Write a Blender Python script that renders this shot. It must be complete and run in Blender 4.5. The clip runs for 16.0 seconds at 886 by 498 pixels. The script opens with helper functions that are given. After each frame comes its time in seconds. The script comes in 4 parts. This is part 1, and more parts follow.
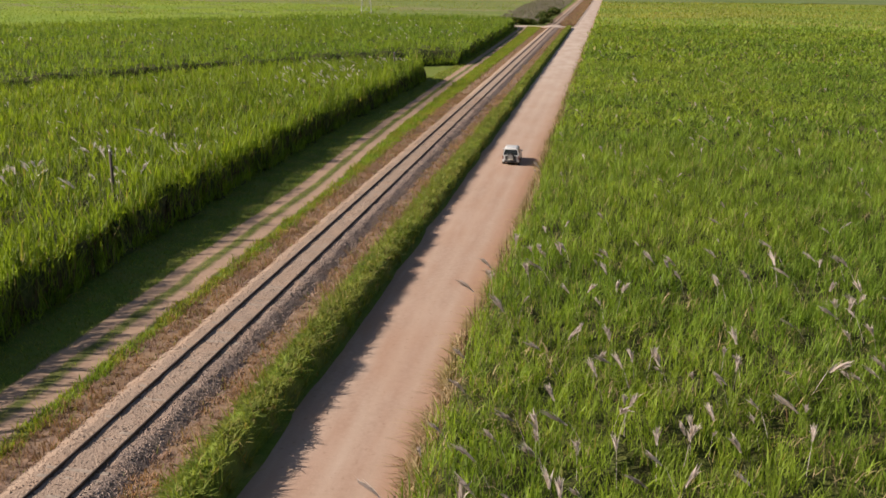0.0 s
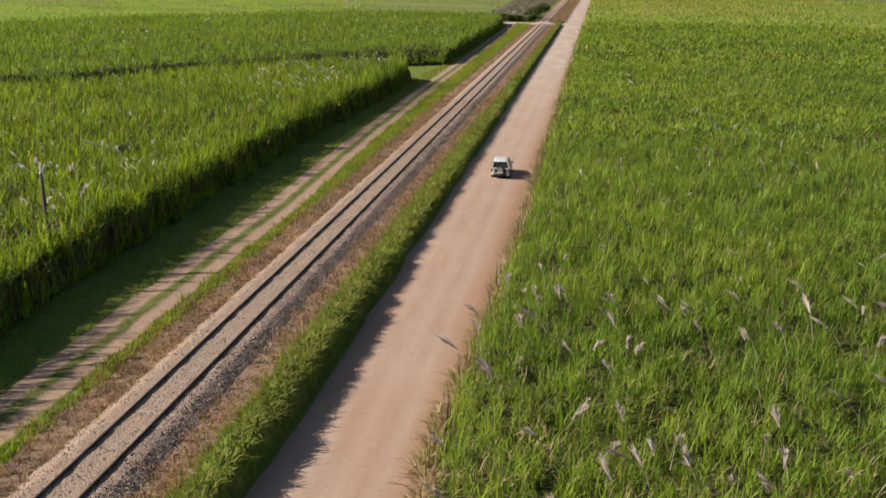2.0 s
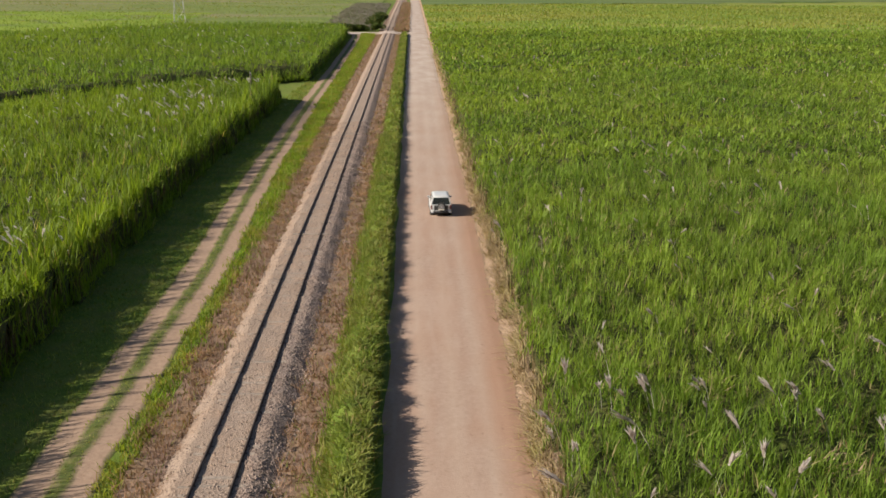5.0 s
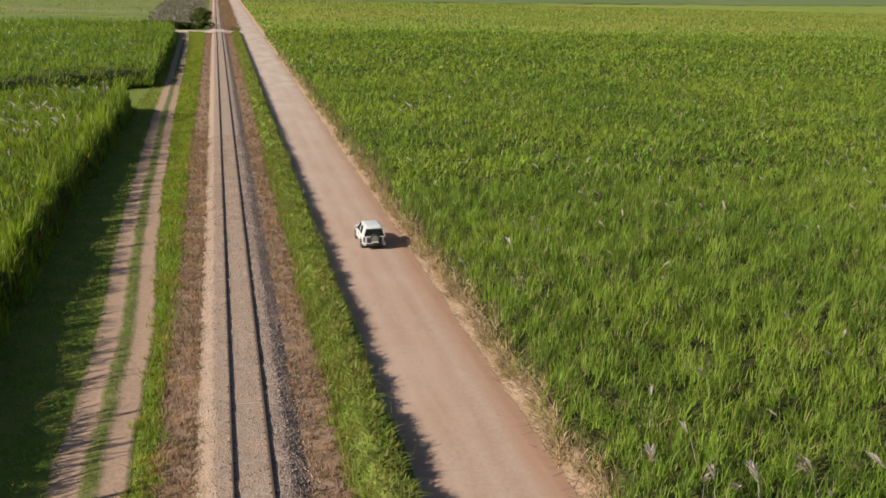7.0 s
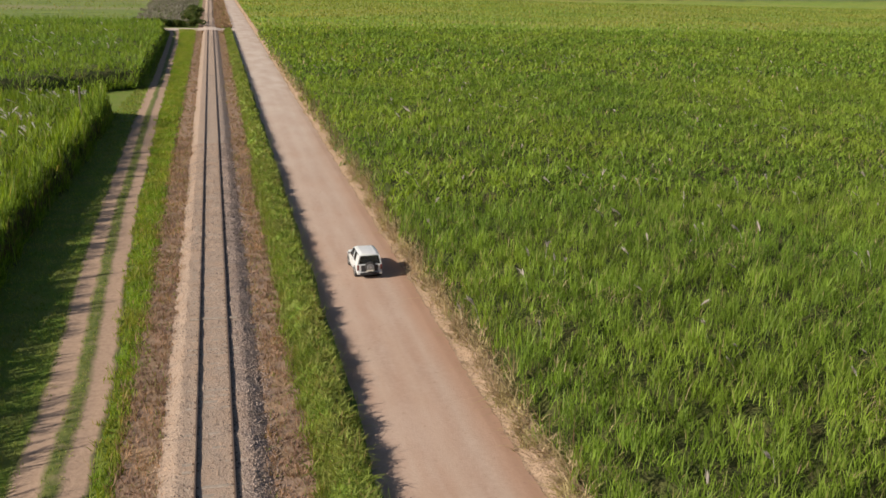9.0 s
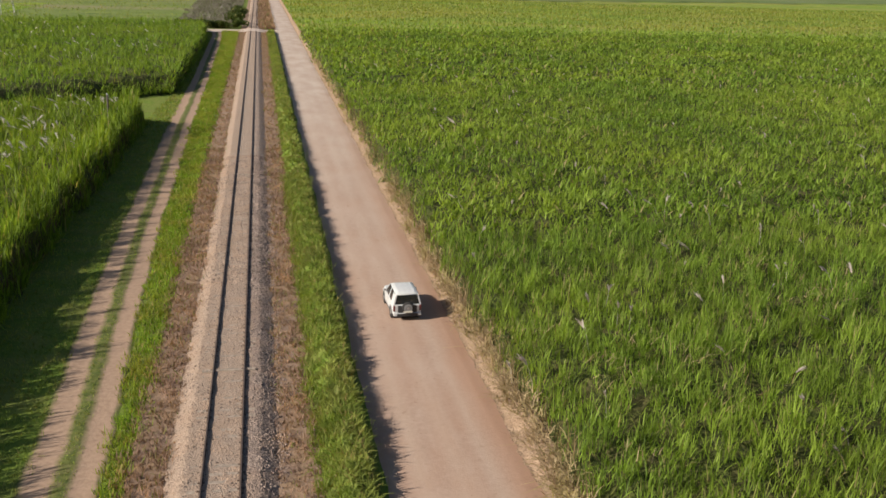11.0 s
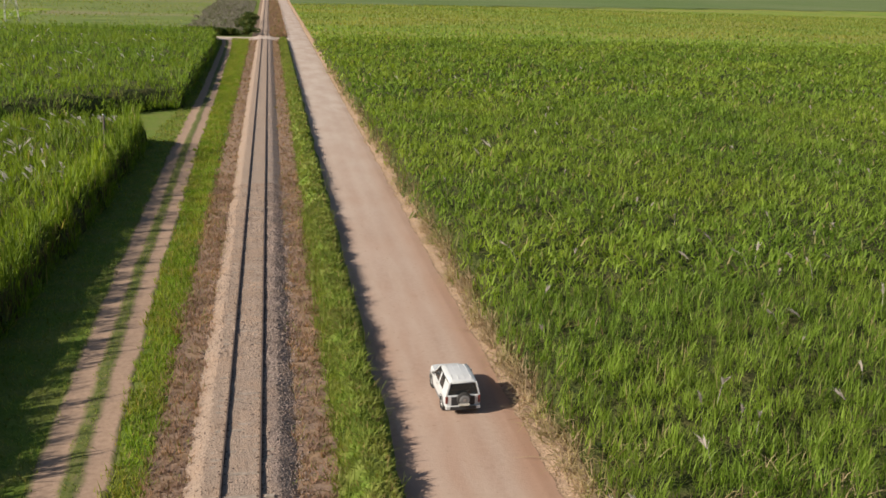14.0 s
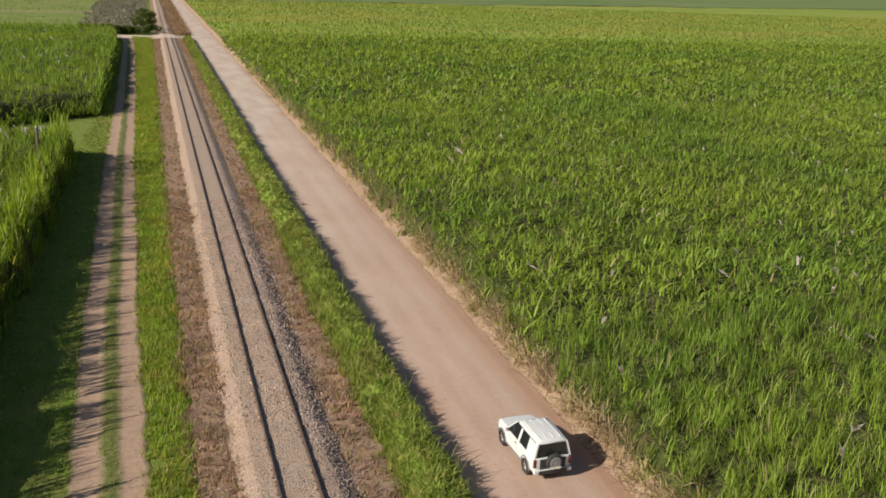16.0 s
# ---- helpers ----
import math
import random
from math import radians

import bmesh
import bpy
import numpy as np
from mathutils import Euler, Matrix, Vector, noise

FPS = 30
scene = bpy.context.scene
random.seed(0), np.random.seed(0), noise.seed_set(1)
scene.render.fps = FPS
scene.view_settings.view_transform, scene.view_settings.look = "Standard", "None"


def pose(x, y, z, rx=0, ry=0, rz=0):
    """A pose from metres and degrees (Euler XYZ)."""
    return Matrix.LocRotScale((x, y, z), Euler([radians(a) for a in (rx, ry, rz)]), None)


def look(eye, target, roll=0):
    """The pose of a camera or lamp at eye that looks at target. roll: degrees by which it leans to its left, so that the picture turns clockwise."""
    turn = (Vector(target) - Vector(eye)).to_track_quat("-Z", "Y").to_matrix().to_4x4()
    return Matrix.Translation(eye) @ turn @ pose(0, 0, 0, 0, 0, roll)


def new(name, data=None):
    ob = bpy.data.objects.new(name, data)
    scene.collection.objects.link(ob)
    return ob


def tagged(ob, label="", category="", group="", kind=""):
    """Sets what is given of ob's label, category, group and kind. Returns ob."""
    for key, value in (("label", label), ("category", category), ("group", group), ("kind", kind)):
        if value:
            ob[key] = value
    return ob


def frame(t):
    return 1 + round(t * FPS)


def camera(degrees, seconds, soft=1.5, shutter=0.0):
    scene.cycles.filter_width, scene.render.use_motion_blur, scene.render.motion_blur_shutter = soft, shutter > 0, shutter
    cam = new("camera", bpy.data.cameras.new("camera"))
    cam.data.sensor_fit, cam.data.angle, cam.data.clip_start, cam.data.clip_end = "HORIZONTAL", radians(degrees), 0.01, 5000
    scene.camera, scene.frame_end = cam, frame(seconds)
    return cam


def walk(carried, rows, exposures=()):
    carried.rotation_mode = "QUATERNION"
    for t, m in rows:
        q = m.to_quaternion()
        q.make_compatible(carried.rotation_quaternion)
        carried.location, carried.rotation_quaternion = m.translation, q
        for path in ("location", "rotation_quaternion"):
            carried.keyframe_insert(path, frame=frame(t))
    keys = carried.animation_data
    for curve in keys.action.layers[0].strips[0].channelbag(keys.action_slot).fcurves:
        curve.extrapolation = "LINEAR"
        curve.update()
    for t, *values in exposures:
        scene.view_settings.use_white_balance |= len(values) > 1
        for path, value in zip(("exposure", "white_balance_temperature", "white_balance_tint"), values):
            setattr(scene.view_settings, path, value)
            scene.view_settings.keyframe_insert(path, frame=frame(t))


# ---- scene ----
cam = camera(52.5, 16.0, 1.65)
PATH = [
    (0, (-1.524, 0.315, 18.744), (-1.855, 2.196, 18.147), 1.0),
    (0.5, (-1.718, 2.513, 18.748), (-2.044, 4.394, 18.15), 1.1),
    (1, (-2.069, 4.594, 18.761), (-2.388, 6.473, 18.154), 1.1),
    (1.5, (-2.312, 6.52, 18.764), (-2.623, 8.4, 18.156), 1.1),
    (2, (-2.452, 8.21, 18.75), (-2.758, 10.092, 18.144), 1.1),
    (2.5, (-2.59, 9.731, 18.724), (-2.89, 11.615, 18.125), 0.9),
    (3, (-3.057, 11.29, 18.721), (-3.342, 13.178, 18.125), 0.7),
    (3.5, (-4.399, 12.723, 18.649), (-4.641, 14.618, 18.059), 0.7),
    (4, (-6.643, 14.108, 18.642), (-6.804, 16.013, 18.055), 0.6),
    (4.2, (-7.71, 14.741, 18.662), (-7.833, 16.649, 18.074), 0.5),
    (6.3, (-19.63, 23.19, 19.649), (-19.244, 25.063, 19.063), 1.8),
    (6.5, (-20.223, 24.064, 19.663), (-19.803, 25.929, 19.077), 2.0),
    (7, (-20.876, 26.088, 19.589), (-20.406, 27.941, 19.002), 1.9),
    (7.5, (-20.945, 27.964, 19.552), (-20.45, 29.81, 18.962), 1.9),
    (8, (-20.581, 29.749, 19.513), (-20.082, 31.593, 18.921), 1.8),
    (8.5, (-20.051, 31.55, 19.512), (-19.559, 33.395, 18.917), 1.7),
    (9, (-19.533, 33.357, 19.548), (-19.057, 35.206, 18.953), 1.8),
    (11.5, (-17.933, 41.857, 19.762), (-17.567, 43.73, 19.166), 1.9),
    (12, (-17.528, 43.672, 19.745), (-17.179, 45.55, 19.15), 1.8),
    (12.5, (-17.084, 45.628, 19.726), (-16.751, 47.508, 19.132), 1.8),
    (13, (-16.873, 47.518, 19.728), (-16.552, 49.401, 19.135), 1.8),
    (13.5, (-17.346, 49.428, 19.719), (-17.018, 51.311, 19.129), 2.0),
    (14, (-18.733, 51.443, 19.655), (-18.364, 53.319, 19.069), 2.1),
    (14.5, (-20.42, 53.623, 19.584), (-19.997, 55.488, 18.998), 2.3),
    (15, (-22.249, 55.832, 19.49), (-21.758, 57.679, 18.903), 2.3),
    (15.5, (-23.706, 57.733, 19.352), (-23.155, 59.564, 18.766), 2.4),
    (16, (-24.726, 59.403, 19.263), (-24.129, 61.22, 18.679), 2.4),
]
walk(cam, [(t, look(eye, target, roll)) for t, eye, target, roll in PATH], ((0.0, 0.61, 6750, 15), (2.0, 0.59, 6600, 12), (4.0, 0.58, 6500, 10), (7.0, 0.50, 6500, 10), (16.0, 0.49, 6500, 10)))


# ---- light ----
SUN_ELEV, SUN_FROM = 30.5, 198.0   # degrees above the horizon; compass angle in the xy plane it comes from
world = bpy.data.worlds.new("world")
scene.world = world
world.use_nodes = True
wn = world.node_tree
sky = wn.nodes.new("ShaderNodeTexSky")
sky.sky_type = "NISHITA"
sky.sun_disc = False
sky.sun_elevation = radians(SUN_ELEV)
sky.sun_rotation = radians(90 - SUN_FROM)
wn.links.new(sky.outputs[0], wn.nodes["Background"].inputs[0])
wn.nodes["Background"].inputs[1].default_value = 0.055
sun_data = bpy.data.lights.new("sun", "SUN")
sun_data.energy, sun_data.angle, sun_data.color = 5.0, radians(0.6), (1.0, 0.91, 0.78)
sun = new("sun", sun_data)
_e, _a = radians(SUN_ELEV), radians(SUN_FROM)
sun_way = Vector((math.cos(_e) * math.cos(_a), math.cos(_e) * math.sin(_a), math.sin(_e)))
sun.matrix_world = look(sun_way * 60 + Vector((0, 90, 0)), (0, 90, 0))

# ---- materials ----


def node(t, kind, **inputs):
    n = t.nodes.new(kind)
    for key, value in inputs.items():
        n.inputs[key.replace("_", " ")].default_value = value
    return n


def blend(t, fac, a, b, how="MIX"):
    n = t.nodes.new("ShaderNodeMix")
    n.data_type, n.blend_type = "RGBA", how
    for slot, v in ((0, fac), (6, a), (7, b)):
        if isinstance(v, (float, int)):
            n.inputs[slot].default_value = v
        elif isinstance(v, tuple):
            n.inputs[slot].default_value = (*v, 1) if len(v) == 3 else v
        else:
            t.links.new(v, n.inputs[slot])
    return n.outputs[2]


def ramp(t, src, lo, hi, a=0.0, b=1.0):
    n = t.nodes.new("ShaderNodeMapRange")
    n.inputs[1].default_value, n.inputs[2].default_value = lo, hi
    n.inputs[3].default_value, n.inputs[4].default_value = a, b
    t.links.new(src, n.inputs[0])
    return n.outputs[0]


def grain(t, scale, detail=3.0, stretch=None):
    co = t.nodes.new("ShaderNodeNewGeometry").outputs["Position"]
    if stretch:
        v = t.nodes.new("ShaderNodeVectorMath")
        v.operation = "MULTIPLY"
        v.inputs[1].default_value = stretch
        t.links.new(co, v.inputs[0])
        co = v.outputs[0]
    n = node(t, "ShaderNodeTexNoise", Scale=scale, Detail=detail)
    t.links.new(co, n.inputs["Vector"])
    return n.outputs[0]


def base(name):
    m = bpy.data.materials.new(name)
    m.use_nodes = True
    return m, m.node_tree, m.node_tree.nodes["Principled BSDF"]


def relief(t, bsdf, height, strength, distance):
    b = node(t, "ShaderNodeBump", Strength=strength, Distance=distance)
    t.links.new(height, b.inputs["Height"])
    t.links.new(b.outputs[0], bsdf.inputs["Normal"])


def earth(name, c1, c2, s1, c3, s2, amount=0.6, rough=0.95, bump=0.5, bscale=14.0, depth=0.03, stretch=None):
    """Soil, gravel or turf: two colours at one scale, a third in larger patches, fine relief."""
    m, t, p = base(name)
    c = blend(t, ramp(t, grain(t, s1, 4, stretch), 0.3, 0.7), c1, c2)
    c = blend(t, ramp(t, grain(t, s2, 3, stretch), 0.42, 0.62, 0, amount), c, c3)
    t.links.new(c, p.inputs["Base Color"])
    p.inputs["Roughness"].default_value = rough
    p.inputs["Specular IOR Level"].default_value = 0.2
    relief(t, p, grain(t, bscale, 5), bump, depth)
    return m


def leafy(name, c1, c2, c3, patch=0.05, glow=0.35, rough=0.5, dry=0.1, dry_colour=(0.34, 0.26, 0.11), clump=0.45, tint=(1.25, 1.2, 0.55)):
    """Blades and leaves: each island its own shade, patches over the field, light through the leaf."""
    m, t, p = base(name)
    isl = t.nodes.new("ShaderNodeNewGeometry").outputs["Random Per Island"]
    c = blend(t, isl, c1, c2)
    c = blend(t, ramp(t, grain(t, patch, 3), 0.4, 0.64, 0, 0.7), c, c3)
    c = blend(t, ramp(t, grain(t, 0.55, 2), 0.42, 0.6, 0, clump), c, tuple(0.55 * q for q in c1))
    w = node(t, "ShaderNodeTexWhiteNoise")
    w.noise_dimensions = "1D"
    t.links.new(isl, w.inputs["W"])
    c = blend(t, ramp(t, w.outputs[0], 1 - dry - 0.02, 1 - dry + 0.02), c, dry_colour)
    t.links.new(c, p.inputs["Base Color"])
    p.inputs["Roughness"].default_value = rough
    p.inputs["Specular IOR Level"].default_value = 0.25
    tr = t.nodes.new("ShaderNodeBsdfTranslucent")
    t.links.new(blend(t, 1.0, c, tint, "MULTIPLY"), tr.inputs[0])
    mix = node(t, "ShaderNodeMixShader", Fac=glow)
    t.links.new(p.outputs[0], mix.inputs[1])
    t.links.new(tr.outputs[0], mix.inputs[2])
    t.links.new(mix.outputs[0], t.nodes["Material Output"].inputs[0])
    return m


def solid(name, colour, rough=0.5, metal=0.0, vary=0.15, scale=8.0, bump=0.0):
    m, t, p = base(name)
    dark = tuple(v * (1 - vary) for v in colour)
    t.links.new(blend(t, ramp(t, grain(t, scale, 4), 0.35, 0.65), dark, colour), p.inputs["Base Color"])
    p.inputs["Roughness"].default_value, p.inputs["Metallic"].default_value = rough, metal
    if bump:
        relief(t, p, grain(t, scale * 4, 4), bump, 0.01)
    return m


CANE = leafy("cane_leaf", (0.11, 0.187, 0.025), (0.315, 0.46, 0.066), (0.36, 0.455, 0.062), 0.045, 0.55, 0.55, 0.04, (0.40, 0.33, 0.16), 0.5)
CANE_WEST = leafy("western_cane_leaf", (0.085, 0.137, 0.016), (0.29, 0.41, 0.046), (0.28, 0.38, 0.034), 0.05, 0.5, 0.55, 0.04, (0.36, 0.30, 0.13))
CANE_BRIGHT = leafy("bright_cane_leaf", (0.125, 0.215, 0.024), (0.235, 0.355, 0.046), (0.26, 0.345, 0.04), 0.03, 0.5, 0.6, 0.03, (0.34, 0.33, 0.10))
# Lower leaves and dead-leaf brown, darkened to hold the shade of the hollows.
CANE_SHADED = earth("shaded_cane_canopy", (0.035, 0.05, 0.012), (0.085, 0.10, 0.022), 2.6, (0.085, 0.07, 0.03), 0.8, 0.6, 0.9, 1.0, 2.6, 0.5)
FIELD_GREEN = earth("field_green", (0.13, 0.20, 0.02), (0.23, 0.32, 0.04), 0.9, (0.24, 0.29, 0.035), 0.02, 0.7, 0.9, 1.0, 1.2, 0.4)
FIELD_YELLOW = earth("field_yellow", (0.11, 0.185, 0.024), (0.23, 0.30, 0.04), 0.22, (0.29, 0.25, 0.065), 0.02, 0.6, 0.9, 1.0, 1.0, 0.5, (0.6, 1.6, 1))
YELLOW_CANE = leafy("yellowing_cane_leaf", (0.13, 0.19, 0.035), (0.30, 0.375, 0.065), (0.36, 0.335, 0.075), 0.02, 0.5, 0.5, 0.02, (0.40, 0.26, 0.11), 0.3)
FIELD_GREY = earth("field_grey", (0.09, 0.14, 0.028), (0.20, 0.235, 0.062), 0.12, (0.22, 0.20, 0.10), 0.012, 0.8, 0.9, 0.8, 1.0, 0.3, (0.5, 1.8, 1))
FIELD_DARK = earth("field_dark", (0.085, 0.135, 0.04), (0.13, 0.18, 0.05), 0.12, (0.15, 0.18, 0.07), 0.01, 0.8, 0.9, 0.8, 1.0, 0.3, (0.5, 1.8, 1))
STALK = leafy("cane_stalk", (0.10, 0.065, 0.035), (0.24, 0.165, 0.085), (0.12, 0.11, 0.04), 0.6, 0.15, 0.7, 0.2, (0.10, 0.06, 0.03))
LITTER = leafy("dry_cane_leaf", (0.34, 0.25, 0.145), (0.53, 0.41, 0.25), (0.34, 0.31, 0.11), 0.5, 0.25, 0.7, 0.12, (0.18, 0.11, 0.055))
PLUME = leafy("cane_plume", (0.50, 0.43, 0.385), (0.70, 0.61, 0.55), (0.56, 0.49, 0.44), 0.3, 0.5, 0.9, 0.0, clump=0.1, tint=(1.0, 0.96, 0.93))
PLUME_PALE = leafy("pale_cane_plume", (0.60, 0.55, 0.50), (0.80, 0.75, 0.69), (0.64, 0.59, 0.54), 0.3, 0.5, 0.9, 0.0, clump=0.1, tint=(1.0, 0.97, 0.94))
GRASS = leafy("verge_grass", (0.14, 0.21, 0.03), (0.34, 0.41, 0.08), (0.31, 0.32, 0.085), 0.5, 0.45, 0.6, 0.10, (0.32, 0.25, 0.10))
LUSH = leafy("lush_grass", (0.15, 0.25, 0.018), (0.30, 0.42, 0.035), (0.33, 0.31, 0.05), 0.35, 0.45, 0.6, 0.10, (0.38, 0.28, 0.10))
WEED = leafy("dry_weeds", (0.19, 0.115, 0.095), (0.42, 0.28, 0.215), (0.42, 0.255, 0.14), 0.35, 0.35, 0.8, 0.10, (0.17, 0.20, 0.04))
BRUSH = leafy("grey_brush", (0.16, 0.14, 0.12), (0.27, 0.24, 0.22), (0.20, 0.19, 0.13), 0.1, 0.25, 0.8, 0.1, (0.10, 0.14, 0.03))
SHRUB = leafy("shrub_leaf", (0.045, 0.075, 0.015), (0.10, 0.14, 0.03), (0.10, 0.13, 0.025), 0.4, 0.3, 0.6, 0.05)
TURF = earth("turf", (0.085, 0.14, 0.018), (0.15, 0.205, 0.03), 2.5, (0.18, 0.18, 0.05), 0.5, 0.6, bump=0.9, bscale=9.0, depth=0.06)
BANK = earth("bank_soil", (0.20, 0.135, 0.09), (0.37, 0.265, 0.185), 5.0, (0.30, 0.205, 0.135), 1.2, 0.6, bump=1.0, bscale=8.0, depth=0.12)
RUST = solid("rusty_rail_steel", (0.13, 0.08, 0.055), 0.75, 0.2, 0.4, 12.0, 0.2)
SHINE = solid("worn_rail_head", (0.16, 0.12, 0.10), 0.5, 0.5, 0.3, 6.0)
CONCRETE = solid("sleeper_concrete", (0.38, 0.31, 0.25), 0.95, 0.0, 0.4, 5.0, 0.5)
GREY_STONE = leafy("grey_ballast_stone", (0.16, 0.118, 0.10), (0.40, 0.315, 0.27), (0.34, 0.25, 0.20), 0.7, 0.0, 0.95, 0.12, (0.07, 0.055, 0.05))
STONE = leafy("ballast_stone", (0.22, 0.16, 0.125), (0.48, 0.365, 0.285), (0.42, 0.29, 0.20), 0.7, 0.0, 0.95, 0.10, (0.12, 0.09, 0.08))
PAINT = solid("white_car_paint", (0.57, 0.575, 0.57), 0.3, 0.0, 0.06, 3.0)
TRIM = solid("black_trim", (0.035, 0.035, 0.037), 0.6, 0.0, 0.3, 6.0)
RUBBER = solid("tyre_rubber", (0.03, 0.028, 0.026), 0.85, 0.0, 0.3, 9.0, 0.2)
ALLOY = solid("wheel_alloy", (0.42, 0.41, 0.40), 0.4, 0.8, 0.2, 9.0)
GREYPLASTIC = solid("grey_bumper_plastic", (0.20, 0.20, 0.20), 0.6, 0.0, 0.2, 6.0)
REDLENS = solid("red_lamp_lens", (0.16, 0.04, 0.038), 0.2, 0.0, 0.2, 20.0)
CLEARLENS = solid("clear_lamp_lens", (0.6, 0.6, 0.58), 0.15, 0.2, 0.2, 20.0)
CLOTH = solid("dark_seat_cloth", (0.04, 0.04, 0.045), 0.9, 0.0, 0.3, 9.0)
WOOD = solid("weathered_pole_wood", (0.09, 0.072, 0.055), 0.9, 0.0, 0.4, 6.0, 0.4)
STEEL = solid("galvanised_steel", (0.42, 0.42, 0.40), 0.6, 0.3, 0.2, 3.0)
PLATE = solid("pale_plate", (0.6, 0.58, 0.5), 0.5, 0.0, 0.1, 9.0)
GLASS, _t, _p = base("tinted_glass")
_p.inputs["Base Color"].default_value = (0.10, 0.115, 0.12, 1)
_p.inputs["Roughness"].default_value = 0.05
_p.inputs["Transmission Weight"].default_value = 0.85
_p.inputs["IOR"].default_value = 1.45


# ---- building blocks ----
def sheet(name, verts, faces, material, smooth=True, uv=None):
    me = bpy.data.meshes.new(name)
    v = np.asarray(verts, dtype=np.float32)
    f = np.asarray(faces, dtype=np.int32)
    k = f.shape[1]
    me.vertices.add(len(v))
    me.vertices.foreach_set("co", v.ravel())
    me.loops.add(f.size)
    me.loops.foreach_set("vertex_index", f.ravel())
    me.polygons.add(len(f))
    me.polygons.foreach_set("loop_start", np.arange(0, f.size, k, dtype=np.int32))
    me.polygons.foreach_set("use_smooth", np.full(len(f), smooth))
    if uv is not None:
        layer = me.uv_layers.new(name="UVMap")
        layer.data.foreach_set("uv", np.asarray(uv, dtype=np.float32)[f.ravel()].ravel())
    me.materials.append(material)
    me.update(calc_edges=True)
    return me


def wave(x, y, s, seed=0.0):
    """Smooth pseudo-noise in -1..1 for whole arrays, with features about s metres long."""
    a = np.sin(x / s * 2.1 + 1.7 * np.sin(y / s * 1.3 + seed) + seed * 3.1)
    b = np.sin(y / s * 1.9 + 1.9 * np.sin(x / s * 1.1 + seed * 1.7) + seed)
    c = np.sin((x + y) / s * 3.7 + seed * 5.3) * np.sin((x - y) / s * 3.1 + seed)
    return (a + b + 0.7 * c) / 2.7


def grid(xs, ys, height, keep=None):
    X, Y = np.meshgrid(xs, ys)
    Z = height(X, Y)
    n, m = len(xs), len(ys)
    i = (np.arange(m - 1)[:, None] * n + np.arange(n - 1)[None]).ravel()
    f = np.stack([i, i + 1, i + n + 1, i + n], 1)
    v = np.stack([X.ravel(), Y.ravel(), Z.ravel()], 1)
    if keep is not None:
        c = v[f].mean(1)
        f = f[keep(c[:, 0], c[:, 1])]
        used, f = np.unique(f, return_inverse=True)
        v, f = v[used], f.reshape(-1, 4)
    return v, f


RNG = np.random.default_rng(7)


def scatter(x0, x1, y0, y1, per_m2, keep=None):
    """Points spread evenly but irregularly: one, shaken, in each cell of a grid."""
    step = per_m2 ** -0.5
    X, Y = np.meshgrid(np.arange(x0, x1, step), np.arange(y0, y1, step))
    x, y = X.ravel() + RNG.uniform(-0.6, 0.6, X.size) * step, Y.ravel() + RNG.uniform(-0.6, 0.6, X.size) * step
    if keep is not None:
        k = keep(x, y)
        x, y = x[k], y[k]
    return x, y


def blades(x, y, z, length, width, spread, segs=3, droop=0.5, lean=(0.0, 0.0)):
    """Arching blades: each rises from (x, y, z), leans out its own way and bends over. Returns vertices and triangles."""
    n = len(x)
    az = RNG.uniform(0, 2 * np.pi, n)
    out = np.abs(RNG.normal(spread, spread * 0.5, n))
    L = length * RNG.uniform(0.65, 1.25, n)
    dx, dy = np.cos(az) * out + lean[0], np.sin(az) * out + lean[1]
    face = az + np.pi / 2 + RNG.normal(0, 0.5, n)
    wx, wy = np.cos(face) * width / 2, np.sin(face) * width / 2
    rows = []
    for k in range(segs):
        s = k / segs
        r = s + droop * s * s
        cx, cy = x + dx * L * r, y + dy * L * r
        cz = z + L * (s - droop * out * s * s * 0.8)
        w = (0.75, 1.0, 0.8, 0.5)[k] if segs > 2 else (0.9, 0.8)[k]
        rows += [np.stack([cx - wx * w, cy - wy * w, cz], 1), np.stack([cx + wx * w, cy + wy * w, cz], 1)]
    r = 1 + droop
    rows.append(np.stack([x + dx * L * r, y + dy * L * r, z + L * (1 - droop * out * 0.8)], 1))
    per = 2 * segs + 1
    v = np.stack(rows, 1).reshape(-1, 3)
    tri = []
    for k in range(segs - 1):
        a = 2 * k
        tri += [(a, a + 1, a + 3), (a, a + 3, a + 2)]
    tri.append((2 * segs - 2, 2 * segs - 1, 2 * segs))
    f = (np.arange(n)[:, None, None] * per + np.array(tri)[None]).reshape(-1, 3)
    return v, f


def joined(bits):
    vs, fs, at = [], [], 0
    for v, f in bits:
        vs.append(v)
        fs.append(f + at)
        at += len(v)
    return np.concatenate(vs), np.concatenate(fs)


def stuff(name, bits, material, label, category, smooth=True):
    v, f = joined(bits)
    return tagged(new(name, sheet(name, v, f, material, smooth)), label, category, kind="stuff")


def part(name, bm, material, parent, label="", smooth=False):
    me = bpy.data.meshes.new(name)
    bm.normal_update()
    bm.to_mesh(me)
    bm.free()
    me.materials.append(material)
    if smooth:
        me.polygons.foreach_set("use_smooth", np.ones(len(me.polygons), dtype=bool))
    ob = new(name, me)
    ob.parent = parent
    if label:
        ob["label"] = label
    return ob


# ---- plan (metres): the railway, the track and the road all run along y ----
RAIL_L, RAIL_R = -20.95, -19.45
RAIL_X = (RAIL_L + RAIL_R) / 2
ROAD_L, ROAD_R = -14.2, -7.6
CROSS_Y = 319.0
CANE_R = -6.9
FIELD_Y = 308.0


